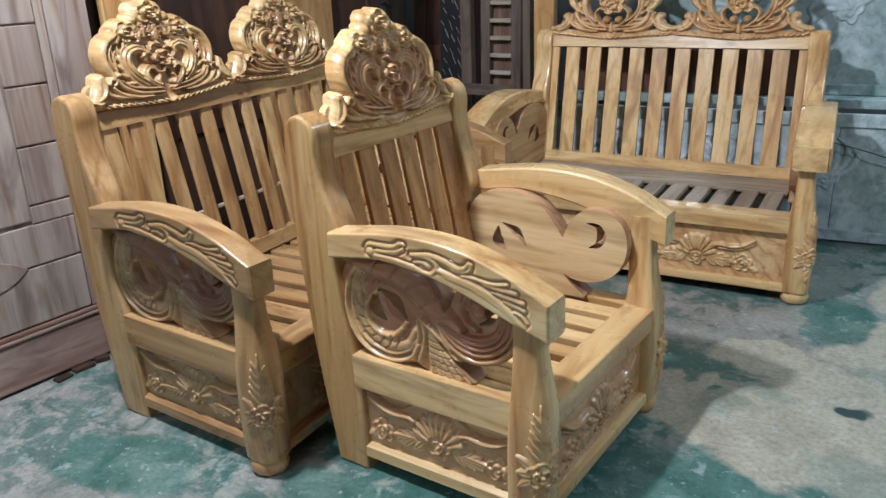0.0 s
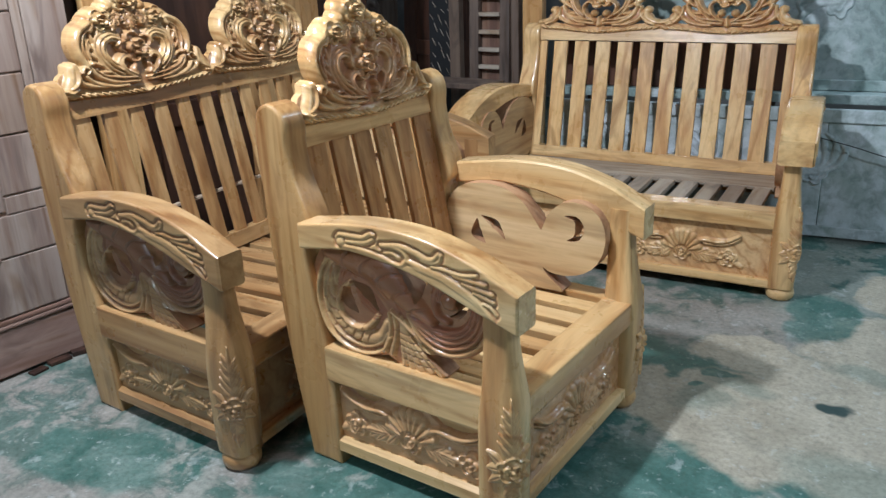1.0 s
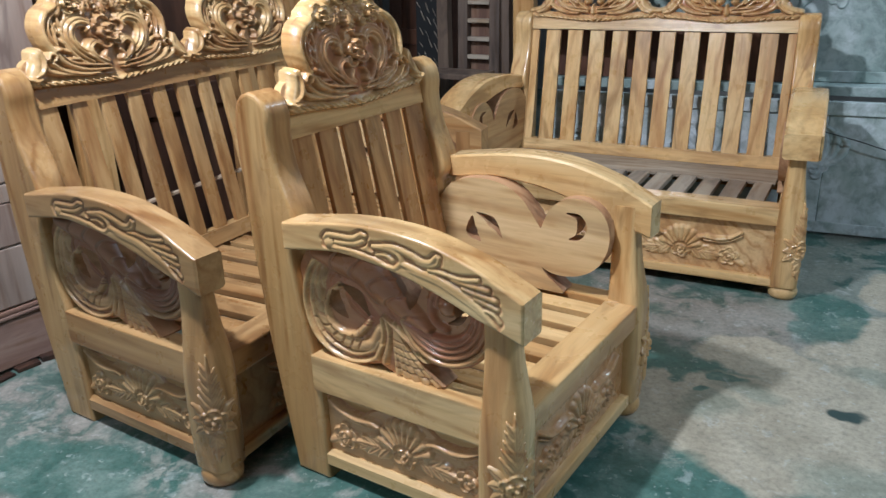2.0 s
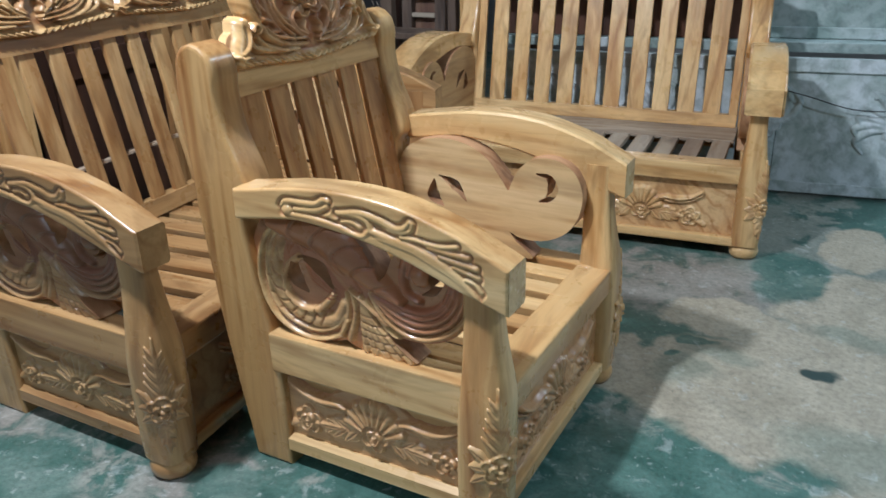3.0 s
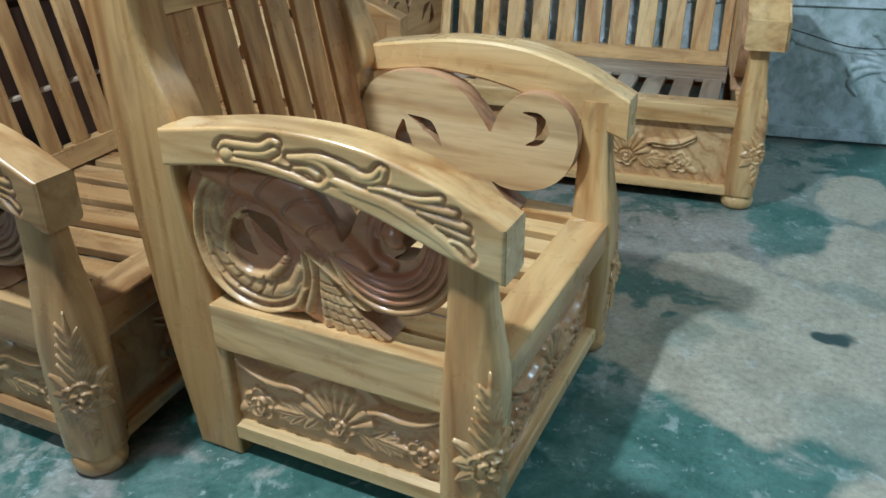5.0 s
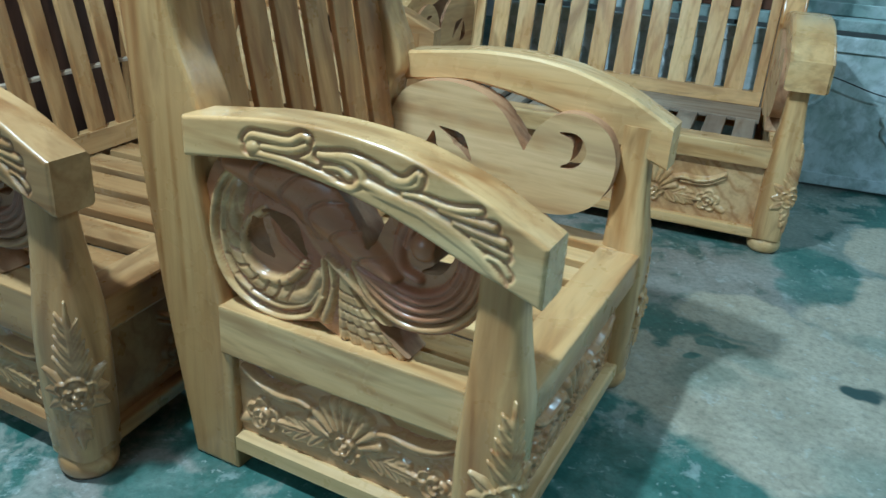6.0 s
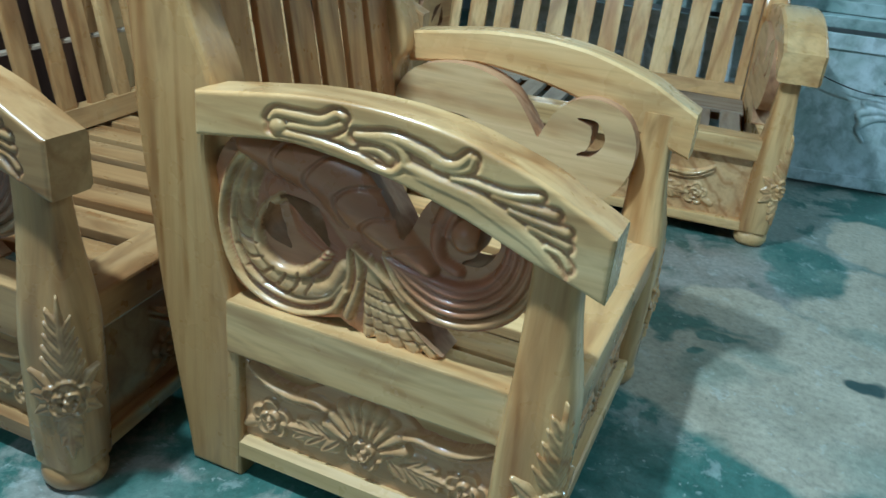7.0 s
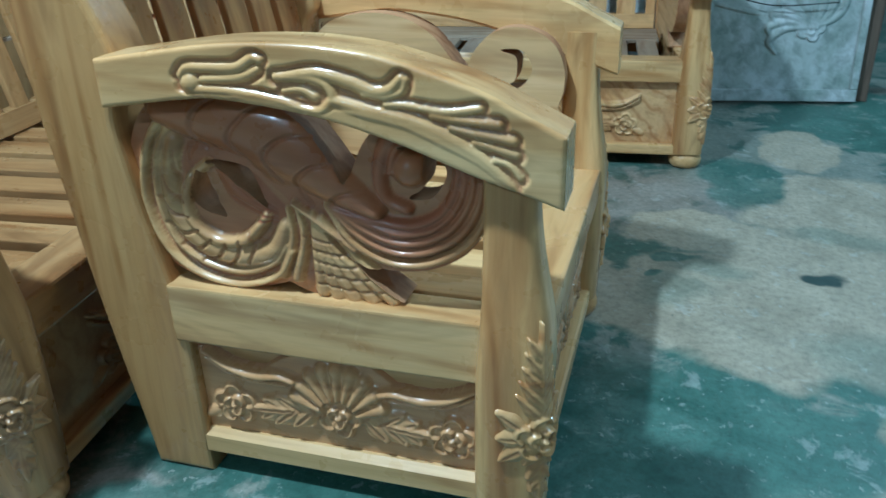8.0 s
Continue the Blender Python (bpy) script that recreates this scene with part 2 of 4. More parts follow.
GREEN_SPOTS = [(0.84, 0.14, 0.38, 0.95), (1.00, 0.34, 0.19, 1.2), (1.10, 0.34, 0.15, 0.9), (1.05, 1.68, 0.24, 0.52), (0.88, 1.07, 0.036, 1.5), (0.83, 0.95, 0.026, 1.3), (0.71, 1.08, 0.07, 1.0), (-0.52, -0.33, 0.15, 1.7), (0.10, -0.12, 0.09, 1.8), (1.21, 0.46, 0.030, 1.2), (0.30, -0.14, 0.10, 1.5)]
FLOOR = floor_material()


# ---- building helpers ----
def spline(points, n=8):
    """A smooth run through the control points; each may carry more values than two."""
    p = np.array(points, float)
    if len(p) < 3:
        return np.array([p[0] + (p[-1] - p[0]) * k / n for k in range(n + 1)])
    q = np.vstack([2 * p[0] - p[1], p, 2 * p[-1] - p[-2]])
    out = []
    for i in range(1, len(q) - 2):
        a, b, c, d = q[i - 1:i + 3]
        for k in range(n):
            s = k / n
            out.append(0.5 * (2 * b + (c - a) * s + (2 * a - 5 * b + 4 * c - d) * s * s + (3 * b - a - 3 * c + d) * s ** 3))
    out.append(p[-1])
    return np.array(out)


def finish(bm, name, smooth=False):
    me = bpy.data.meshes.new(name)
    bmesh.ops.recalc_face_normals(bm, faces=bm.faces)
    bm.to_mesh(me)
    bm.free()
    me.polygons.foreach_set("use_smooth", [True] * len(me.polygons))
    me.set_sharp_from_angle(angle=radians(70 if smooth else 12))
    return me


def part(name, data, material, parent, label="", at=None):
    """Links a mesh (or bmesh) as one object under a thing or a part."""
    me = finish(data, name) if isinstance(data, bmesh.types.BMesh) else data
    if material and not me.materials:
        me.materials.append(material)
    ob = new(name, me)
    if material and me.materials[0] != material:
        ob.material_slots[0].link = "OBJECT"
        ob.material_slots[0].material = material
    ob.parent = parent
    if at is not None:
        ob.matrix_basis = at
    if label:
        tagged(ob, label)
    return ob


def thing(name, at, label, category, group="", kind=""):
    ob = new(name)
    ob.matrix_basis = at
    return tagged(ob, label, category, group, kind)


def box(x0, x1, y0, y1, z0, z1, bevel=0.004, bm=None):
    own = bm is None
    bm = bmesh.new() if own else bm
    made = bmesh.ops.create_cube(bm, size=1.0, matrix=Matrix.Translation(((x0 + x1) / 2, (y0 + y1) / 2, (z0 + z1) / 2)) @ Matrix.Diagonal((abs(x1 - x0), abs(y1 - y0), abs(z1 - z0), 1)))
    if bevel:
        edges = list({e for v in made["verts"] for e in v.link_edges})
        bmesh.ops.bevel(bm, geom=edges, offset=bevel, segments=2, affect="EDGES", profile=0.6)
    return bm


def prism(outline, y0, y1, bevel=0.006, segments=2):
    """An outline in x and z, drawn out along y, with rounded edges."""
    bm = bmesh.new()
    vs = [bm.verts.new((x, y0, z)) for x, z in outline]
    f = bm.faces.new(vs)
    ext = bmesh.ops.extrude_face_region(bm, geom=[f])
    bmesh.ops.translate(bm, verts=[v for v in ext["geom"] if isinstance(v, bmesh.types.BMVert)], vec=(0, y1 - y0, 0))
    bm.normal_update()
    if bevel:
        rim = [e for e in bm.edges if abs(e.verts[0].co.y - e.verts[1].co.y) < 1e-6]
        bmesh.ops.bevel(bm, geom=rim, offset=bevel, segments=segments, affect="EDGES", profile=0.5)
    return bm


def loft(rings, cap=True):
    bm = bmesh.new()
    rows = [[bm.verts.new(p) for p in ring] for ring in rings]
    n = len(rows[0])
    for a, b in zip(rows, rows[1:]):
        for i in range(n):
            bm.faces.new((a[i], a[(i + 1) % n], b[(i + 1) % n], b[i]))
    if cap:
        bm.faces.new(rows[0][::-1])
        bm.faces.new(rows[-1])
    return bm


def tube(points, radius, sides=8):
    rings = []
    p = [Vector(q) for q in points]
    for i, c in enumerate(p):
        d = (p[min(i + 1, len(p) - 1)] - p[max(i - 1, 0)]).normalized()
        side = d.orthogonal().normalized() if i == 0 else (side - d * side.dot(d)).normalized()
        up = d.cross(side)
        rings.append([c + radius * (math.cos(a) * side + math.sin(a) * up) for a in (2 * math.pi * k / sides for k in range(sides))])
    return loft(rings)


# ---- carving: strokes of a gouge, raised over a ground ----
def stroke(points, r0, r1=None, h=0.012, tone=0.2, rm=None, n=7):
    """A raised strand along a run of points, r0 wide at its start, rm in the middle, r1 at its end."""
    p = spline(points, n)
    s = np.linspace(0, 1, len(p))
    r1 = r0 if r1 is None else r1
    r = np.interp(s, [0, 1], [r0, r1]) if rm is None else np.interp(s, [0, 0.5, 1], [r0, rm, r1])
    return (p, r, h, tone)


def ball(x, z, r, h, tone=0.2):
    return (np.array([[x, z], [x + 1e-4, z]]), np.array([r, r]), h, tone)


def petal(x, z, angle, length, width, h, tone=0.2):
    c, s = math.cos(angle), math.sin(angle)
    return stroke([(x, z), (x + c * length * 0.5, z + s * length * 0.5), (x + c * length, z + s * length)], width * 0.46, width * 0.50, h, tone, rm=width * 0.66, n=4)


def rose(x, z, r, h, tone=0.2, turn=0.0):
    """A five-petalled flower: each petal a shallow cup with a raised lip, round a furled bud."""
    out = []
    for count, dist, rad, low, high, shift in ((5, 0.56, 0.40, 0.34, 0.66, 0.0), (3, 0.22, 0.27, 0.62, 0.92, 0.5)):
        for k in range(count):
            a = turn + shift + 2 * math.pi * k / count
            cx, cz = x + r * dist * math.cos(a), z + r * dist * math.sin(a)
            out.append(ball(cx, cz, rad * r * 1.02, h * low, tone))
            lip = [(cx + rad * r * 0.86 * math.cos(a + q), cz + rad * r * 0.86 * math.sin(a + q)) for q in (-1.5, -0.9, -0.3, 0.3, 0.9, 1.5)]
            out.append(stroke(lip, 0.08 * r, 0.08 * r, h * high * (1.0 - 0.08 * (k % 2)), tone, rm=0.13 * r, n=3))
    out.append(stroke([(x - 0.07 * r, z + 0.02 * r), (x + 0.06 * r, z - 0.03 * r)], 0.11 * r, 0.09 * r, h * 1.04, tone, n=3))
    return out


def blade(x, z, angle, length, width, h, tone=0.2, bend=0.0):
    """One pointed leaf with a sunk rib."""
    c, s = math.cos(angle), math.sin(angle)
    line = [(x, z), (x + c * length * 0.45 - s * bend, z + s * length * 0.45 + c * bend), (x + c * length, z + s * length)]
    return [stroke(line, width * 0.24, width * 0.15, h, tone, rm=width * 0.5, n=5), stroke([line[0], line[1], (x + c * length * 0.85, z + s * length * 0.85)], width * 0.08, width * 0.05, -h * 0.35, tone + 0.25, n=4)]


def leaf(x, z, angle, length, width, h, tone=0.2, lobes=4):
    """A spray of pointed leaflets along a blade."""
    c, s = math.cos(angle), math.sin(angle)
    out = []
    for k in range(lobes):
        f = k / lobes
        w = width * (0.55 + 0.45 * math.sin(math.pi * min(1, 0.25 + 0.70 * f)))
        for side in (1, -1):
            g = f + (0.10 if side > 0 else 0.0)
            out += blade(x + c * length * g * 0.8, z + s * length * g * 0.8, angle + side * (0.70 - 0.25 * f), max(w * 0.85, length * 0.36) * (1.0 - 0.35 * f), width * 0.68, h * (0.88 + 0.10 * side + 0.05 * k / lobes), tone)
    out += blade(x + c * length * 0.40, z + s * length * 0.40, angle, length * 0.70, width * 0.50, h * 1.08, tone)
    return out


def mirrored(strokes):
    return strokes + [(p * np.array([-1, 1]), r, h, tone) for p, r, h, tone in strokes]


def moved(strokes, dx, dz, sx=1.0, sz=1.0):
    return [(p * np.array([sx, sz]) + np.array([dx, dz]), r * (abs(sx) + abs(sz)) / 2, h, tone) for p, r, h, tone in strokes]


def field(strokes, U, V, rnd=0.68):
    """Height, distance to the outline (negative inside) and tone of the strokes over a grid."""
    H, S, T = np.zeros(U.shape), np.full(U.shape, 1.0), np.full(U.shape, 0.0)
    best = np.full(U.shape, -1.0)
    u0, v0 = U[0, 0], V[0, 0]
    du, dv = U[1, 0] - u0, V[0, 1] - v0
    for p, r, h, tone in strokes:
        pad = r.max() + 0.03
        i0, i1 = max(0, int((p[:, 0].min() - pad - u0) / du)), min(U.shape[0], int((p[:, 0].max() + pad - u0) / du) + 2)
        j0, j1 = max(0, int((p[:, 1].min() - pad - v0) / dv)), min(U.shape[1], int((p[:, 1].max() + pad - v0) / dv) + 2)
        if i0 >= i1 or j0 >= j1:
            continue
        u, v = U[i0:i1, j0:j1], V[i0:i1, j0:j1]
        d, q = np.full(u.shape, 9.0), np.full(u.shape, 9.0)
        for (a, b), (ra, rb) in zip(zip(p, p[1:]), zip(r, r[1:])):
            e = b - a
            s = np.clip(((u - a[0]) * e[0] + (v - a[1]) * e[1]) / max(e @ e, 1e-12), 0, 1)
            dist, rad = np.hypot(u - a[0] - s * e[0], v - a[1] - s * e[1]), ra + s * (rb - ra)
            d, q = np.minimum(d, dist - rad), np.minimum(q, dist / rad)
        height = h * np.maximum(0, 1 - q * q) ** rnd
        # a sunk cut lowers the height and raises the tone to its own
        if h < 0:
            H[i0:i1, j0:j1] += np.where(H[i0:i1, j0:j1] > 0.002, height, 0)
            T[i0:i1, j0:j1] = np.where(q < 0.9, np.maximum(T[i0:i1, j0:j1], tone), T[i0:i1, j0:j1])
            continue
        S[i0:i1, j0:j1] = np.minimum(S[i0:i1, j0:j1], d)
        win = height > best[i0:i1, j0:j1]
        T[i0:i1, j0:j1] = np.where(win & (q < 1.25), tone, T[i0:i1, j0:j1])
        best[i0:i1, j0:j1] = np.maximum(best[i0:i1, j0:j1], height)
        H[i0:i1, j0:j1] = np.maximum(H[i0:i1, j0:j1], height)
    return H, S, T


def sheet(name, P, faces, tone, smooth, sawn=None):
    me = bpy.data.meshes.new(name)
    me.from_pydata(P.tolist(), [], faces)
    me.polygons.foreach_set("use_smooth", smooth)
    if sawn is not None:
        me.materials.append(CARVED)
        me.materials.append(SAWN)
        me.materials.append(SAWN_BROWN)
        me.polygons.foreach_set("material_index", sawn)
    at = me.attributes.new("tone", "FLOAT", "POINT")
    at.data.foreach_set("value", np.asarray(tone, np.float32))
    me.update()
    return me


def distance_to(outline, U, V):
    """Distance to a closed outline, negative inside."""
    d, inside = np.full(U.shape, 9.0), np.zeros(U.shape, bool)
    for a, b in zip(outline, np.roll(outline, -1, 0)):
        e = b - a
        s = np.clip(((U - a[0]) * e[0] + (V - a[1]) * e[1]) / max(e @ e, 1e-12), 0, 1)
        d = np.minimum(d, np.hypot(U - a[0] - s * e[0], V - a[1] - s * e[1]))
        rises = (a[1] > V) != (b[1] > V)
        if abs(e[1]) > 1e-9:
            inside ^= rises & (U < a[0] + (V - a[1]) * e[0] / e[1])
    return np.where(inside, -d, d)


def openwork(name, strokes, bounds, step, base, to_place, grow=0.0, rough_back=True, outline=None, holes=(), wall_tone=None):
    """A board cut through round its strokes, or along an outline with holes: carved front, flat back. to_place(u, v, w) gives the places; w is the depth from the back."""
    u0, u1, v0, v1 = bounds
    us, vs = np.arange(u0, u1, step), np.arange(v0, v1, step)
    U, V = np.meshgrid(us, vs, indexing="ij")
    H, S, T = field(strokes, U, V)
    S = S - grow
    if outline is not None:
        S = distance_to(outline, U, V)
        for hole in holes:
            S = np.maximum(S, -field([hole], U, V)[1])
    gu, gv = np.gradient(S, step)
    g = np.maximum(np.hypot(gu, gv), 0.3)
    inside = S < 0
    cell = inside[:-1, :-1] | inside[1:, :-1] | inside[:-1, 1:] | inside[1:, 1:]
    used = np.zeros(S.shape, bool)
    for a, b in ((0, 0), (1, 0), (0, 1), (1, 1)):
        used[a:a + cell.shape[0], b:b + cell.shape[1]] |= cell
    push = np.where(used & ~inside, np.clip(S, 0, 1.5 * step), 0)
    U2, V2 = U - push * gu / g, V - push * gv / g
    idx = np.full(S.shape, -1)
    idx[used] = np.arange(used.sum())
    n = int(used.sum())
    u, v, h, tn = U2[used], V2[used], H[used], T[used]
    P = np.vstack([to_place(u, v, base + h), to_place(u, v, np.zeros(n))])
    ci, cj = np.nonzero(cell)
    quads = np.stack([idx[ci, cj], idx[ci + 1, cj], idx[ci + 1, cj + 1], idx[ci, cj + 1]], 1)
    faces = quads.tolist()
    edges = {}
    for q in faces:
        for a, b in zip(q, q[1:] + q[:1]):
            edges[(a, b)] = 1
    rim = [(a, b) for a, b in edges if (b, a) not in edges]
    ring = {k: 2 * n + i for i, k in enumerate(sorted({v for e in rim for v in e}))}
    m = len(ring)
    keys = np.array(sorted(ring))
    P = np.vstack([P, P[keys], P[keys + n]])
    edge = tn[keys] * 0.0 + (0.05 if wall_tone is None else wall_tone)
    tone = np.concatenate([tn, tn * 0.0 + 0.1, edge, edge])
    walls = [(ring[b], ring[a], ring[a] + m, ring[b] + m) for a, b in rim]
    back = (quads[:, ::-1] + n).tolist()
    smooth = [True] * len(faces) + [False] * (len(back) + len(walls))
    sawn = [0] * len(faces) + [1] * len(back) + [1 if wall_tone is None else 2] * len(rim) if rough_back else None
    return sheet(name, P, faces + back + walls, tone, smooth, sawn)


def relief(name, strokes, bounds, step, to_place, shape=None, rnd=0.68, ground_tone=0.22):
    """A carved face over a whole rectangle, on a ground that shape(H, S, U, V) may sink or lift."""
    u0, u1, v0, v1 = bounds
    nu, nv = int((u1 - u0) / step) + 1, int((v1 - v0) / step) + 1
    U, V = np.meshgrid(np.linspace(u0, u1, nu), np.linspace(v0, v1, nv), indexing="ij")
    H, S, T = field(strokes, U, V, rnd)
    if shape:
        H = shape(H, S, U, V)
    P = to_place(U.ravel(), V.ravel(), H.ravel())
    i, j = np.meshgrid(np.arange(nu - 1), np.arange(nv - 1), indexing="ij")
    a = (i * nv + j).ravel()
    faces = np.stack([a, a + nv, a + nv + 1, a + 1], 1).tolist()
    ground = ground_tone(U, V) if callable(ground_tone) else np.full(U.shape, ground_tone)
    return sheet(name, P, faces, np.where(S.ravel() > 0, ground.ravel(), T.ravel()), [True] * len(faces))


def flipped(me):
    """The same mesh mirrored in y."""
    out = me.copy()
    for v in out.vertices:
        v.co.y = -v.co.y
    out.flip_normals()
    return out


# ---- the carved designs ----
def shrink(points):
    """The side panel's drawing, brought forward to the plane of its carved face."""
    return [(0.9785 * x + 0.0189, 0.9785 * z + 0.0207) for x, z in points]


def swan_strokes():
    b = lambda pts, *a, **k: stroke(shrink(pts), *a, **k)
    # high tones hold brown stain and, painted in, the arm's shadow on the panel
    out = [
        b([(0.152, 0.642), (0.104, 0.614), (0.073, 0.563), (0.062, 0.487), (0.087, 0.412), (0.142, 0.372), (0.213, 0.363), (0.276, 0.387), (0.303, 0.43)], 0.010, 0.006, 0.015, 0.12),
        b([(0.120, 0.612), (0.093, 0.564), (0.084, 0.490), (0.106, 0.424), (0.156, 0.391), (0.216, 0.384), (0.269, 0.406), (0.295, 0.44)], 0.009, 0.006, 0.012, 0.2),
        b([(0.125, 0.590), (0.108, 0.529), (0.115, 0.468), (0.152, 0.429), (0.210, 0.410), (0.268, 0.424), (0.295, 0.47)], 0.016, 0.014, 0.014, 0.25, rm=0.024),
        b([(0.178, 0.560), (0.146, 0.533), (0.133, 0.499), (0.139, 0.462), (0.175, 0.436), (0.220, 0.438), (0.249, 0.462), (0.268, 0.486)], 0.009, 0.010, 0.017, 0.25, rm=0.011),
        b([(0.196, 0.555), (0.232, 0.522), (0.280, 0.486)], 0.010, 0.020, 0.008, 0.95, rm=0.032),
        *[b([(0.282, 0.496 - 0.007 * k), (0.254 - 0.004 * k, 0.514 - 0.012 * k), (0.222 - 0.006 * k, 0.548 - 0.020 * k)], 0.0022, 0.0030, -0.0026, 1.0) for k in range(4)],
        b([(0.114, 0.636), (0.173, 0.626), (0.255, 0.616), (0.322, 0.580), (0.379, 0.540), (0.440, 0.508)], 0.024, 0.014, 0.026, 0.85, rm=0.056),
        b([(0.300, 0.575), (0.330, 0.570), (0.372, 0.545)], 0.044, 0.034, 0.020, 0.85),
    ]
    out += [
        b([(0.125, 0.600), (0.100, 0.530), (0.104, 0.460), (0.150, 0.405), (0.215, 0.395), (0.275, 0.425), (0.330, 0.475)], 0.020, 0.030, 0.004, 0.8),
        b([(0.150, 0.560), (0.200, 0.580), (0.280, 0.560), (0.330, 0.520), (0.370, 0.490), (0.430, 0.465)], 0.025, 0.022, 0.004, 0.9, rm=0.030),
        b([(0.400, 0.480), (0.450, 0.462), (0.510, 0.462), (0.565, 0.500), (0.582, 0.560), (0.570, 0.610)], 0.024, 0.026, 0.004, 0.9),
        b([(0.330, 0.480), (0.370, 0.400), (0.395, 0.375)], 0.012, 0.040, 0.003, 0.5),
    ]
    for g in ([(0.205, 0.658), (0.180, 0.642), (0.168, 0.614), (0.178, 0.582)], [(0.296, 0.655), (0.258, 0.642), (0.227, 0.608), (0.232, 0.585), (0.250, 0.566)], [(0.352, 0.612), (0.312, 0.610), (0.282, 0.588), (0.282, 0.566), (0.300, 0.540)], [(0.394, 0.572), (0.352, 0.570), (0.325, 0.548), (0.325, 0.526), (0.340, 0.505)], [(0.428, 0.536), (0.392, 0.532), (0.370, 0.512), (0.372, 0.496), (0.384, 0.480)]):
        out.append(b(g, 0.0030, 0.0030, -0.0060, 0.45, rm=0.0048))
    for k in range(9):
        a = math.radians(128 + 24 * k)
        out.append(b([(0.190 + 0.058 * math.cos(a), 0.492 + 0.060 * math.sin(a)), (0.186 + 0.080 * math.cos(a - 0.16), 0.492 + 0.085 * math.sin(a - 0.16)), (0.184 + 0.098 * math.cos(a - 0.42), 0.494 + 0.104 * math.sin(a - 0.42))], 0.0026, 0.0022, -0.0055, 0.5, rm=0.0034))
    v1 = [(0.366, 0.51), (0.397, 0.46), (0.448, 0.432), (0.5, 0.43), (0.556, 0.455), (0.594, 0.501), (0.609, 0.561), (0.600, 0.612)]
    v4 = [(0.392, 0.5), (0.444, 0.493), (0.487, 0.49), (0.525, 0.504), (0.548, 0.53), (0.56, 0.564), (0.557, 0.596), (0.538, 0.625)]
    for f, tone in ((0.0, 0.35), (0.27, 0.75), (0.52, 0.85), (0.77, 0.95), (1.0, 1.0)):
        out.append(b([(p[0] + (q[0] - p[0]) * f, p[1] + (q[1] - p[1]) * f) for p, q in zip(v1, v4)], 0.0085, 0.0085, 0.017, tone))
    out += [
        b([(0.590, 0.605), (0.560, 0.632), (0.520, 0.640), (0.482, 0.630), (0.456, 0.600), (0.446, 0.560), (0.456, 0.528), (0.485, 0.515)], 0.018, 0.010, 0.017, 0.95),
        b([(0.530, 0.618), (0.500, 0.618), (0.474, 0.603), (0.464, 0.570)], 0.009, 0.009, 0.018, 0.95),
        ball(*shrink([(0.490, 0.572)])[0], 0.027, 0.024, 0.8),
        b([(0.312, 0.508), (0.350, 0.482), (0.405, 0.444)], 0.006, 0.007, 0.017, 0.4),
        b([(0.316, 0.505), (0.323, 0.451), (0.305, 0.386)], 0.005, 0.011, 0.014, 0.25),
        b([(0.301, 0.499), (0.304, 0.449), (0.281, 0.388)], 0.005, 0.010, 0.013, 0.25),
    ]
    for x, z, r in ((0.345, 0.367, 0.013), (0.369, 0.361, 0.014), (0.395, 0.358, 0.014), (0.425, 0.360, 0.014), (0.458, 0.362, 0.012)):
        out.append(b([(0.340, 0.497), (0.338 + 0.35 * (x - 0.34), 0.43), (x, z)], 0.004, r, 0.012, 0.2))
    for k in range(5):
        z = 0.452 - 0.019 * k
        out.append(b([(0.325 + 0.004 * k, z + 0.006), (0.36 + 0.012 * k, z - 0.002), (0.385 + 0.018 * k, z + 0.004)], 0.0022, 0.0022, -0.0035, 0.5))
    out.append(b([(0.352, 0.490), (0.404, 0.432), (0.446, 0.388), (0.488, 0.366)], 0.005, 0.007, 0.013, 0.15, rm=0.014))
    return out


def swan_outline():
    """Two round lobes with a notch between them, and a tail that stands on the rail."""
    rear = spline([(0.300, 0.386), (0.262, 0.374), (0.205, 0.366), (0.140, 0.376), (0.085, 0.414), (0.060, 0.480), (0.058, 0.555), (0.076, 0.615), (0.113, 0.655), (0.167, 0.674), (0.229, 0.679), (0.290, 0.668), (0.340, 0.640), (0.374, 0.602), (0.408, 0.553)], 6)
    front = spline([(0.414, 0.572), (0.434, 0.614), (0.468, 0.646), (0.508, 0.658), (0.553, 0.652), (0.592, 0.627), (0.614, 0.579), (0.610, 0.520), (0.582, 0.468), (0.535, 0.436), (0.482, 0.424), (0.436, 0.428), (0.404, 0.446)], 6)
    tail = np.array([(0.434, 0.412), (0.484, 0.376), (0.480, 0.369), (0.345, 0.369), (0.322, 0.376)])
    return np.vstack([rear, front, tail])


SWAN_HOLES = [stroke([(0.196, 0.572), (0.246, 0.550), (0.282, 0.506)], 0.002, 0.002, rm=0.0165), stroke([(0.180, 0.556), (0.178, 0.512), (0.206, 0.486)], 0.004, 0.004, rm=0.021), stroke([(0.486, 0.613), (0.522, 0.606), (0.534, 0.578), (0.522, 0.548), (0.498, 0.538)], 0.002, 0.003, rm=0.0155)]


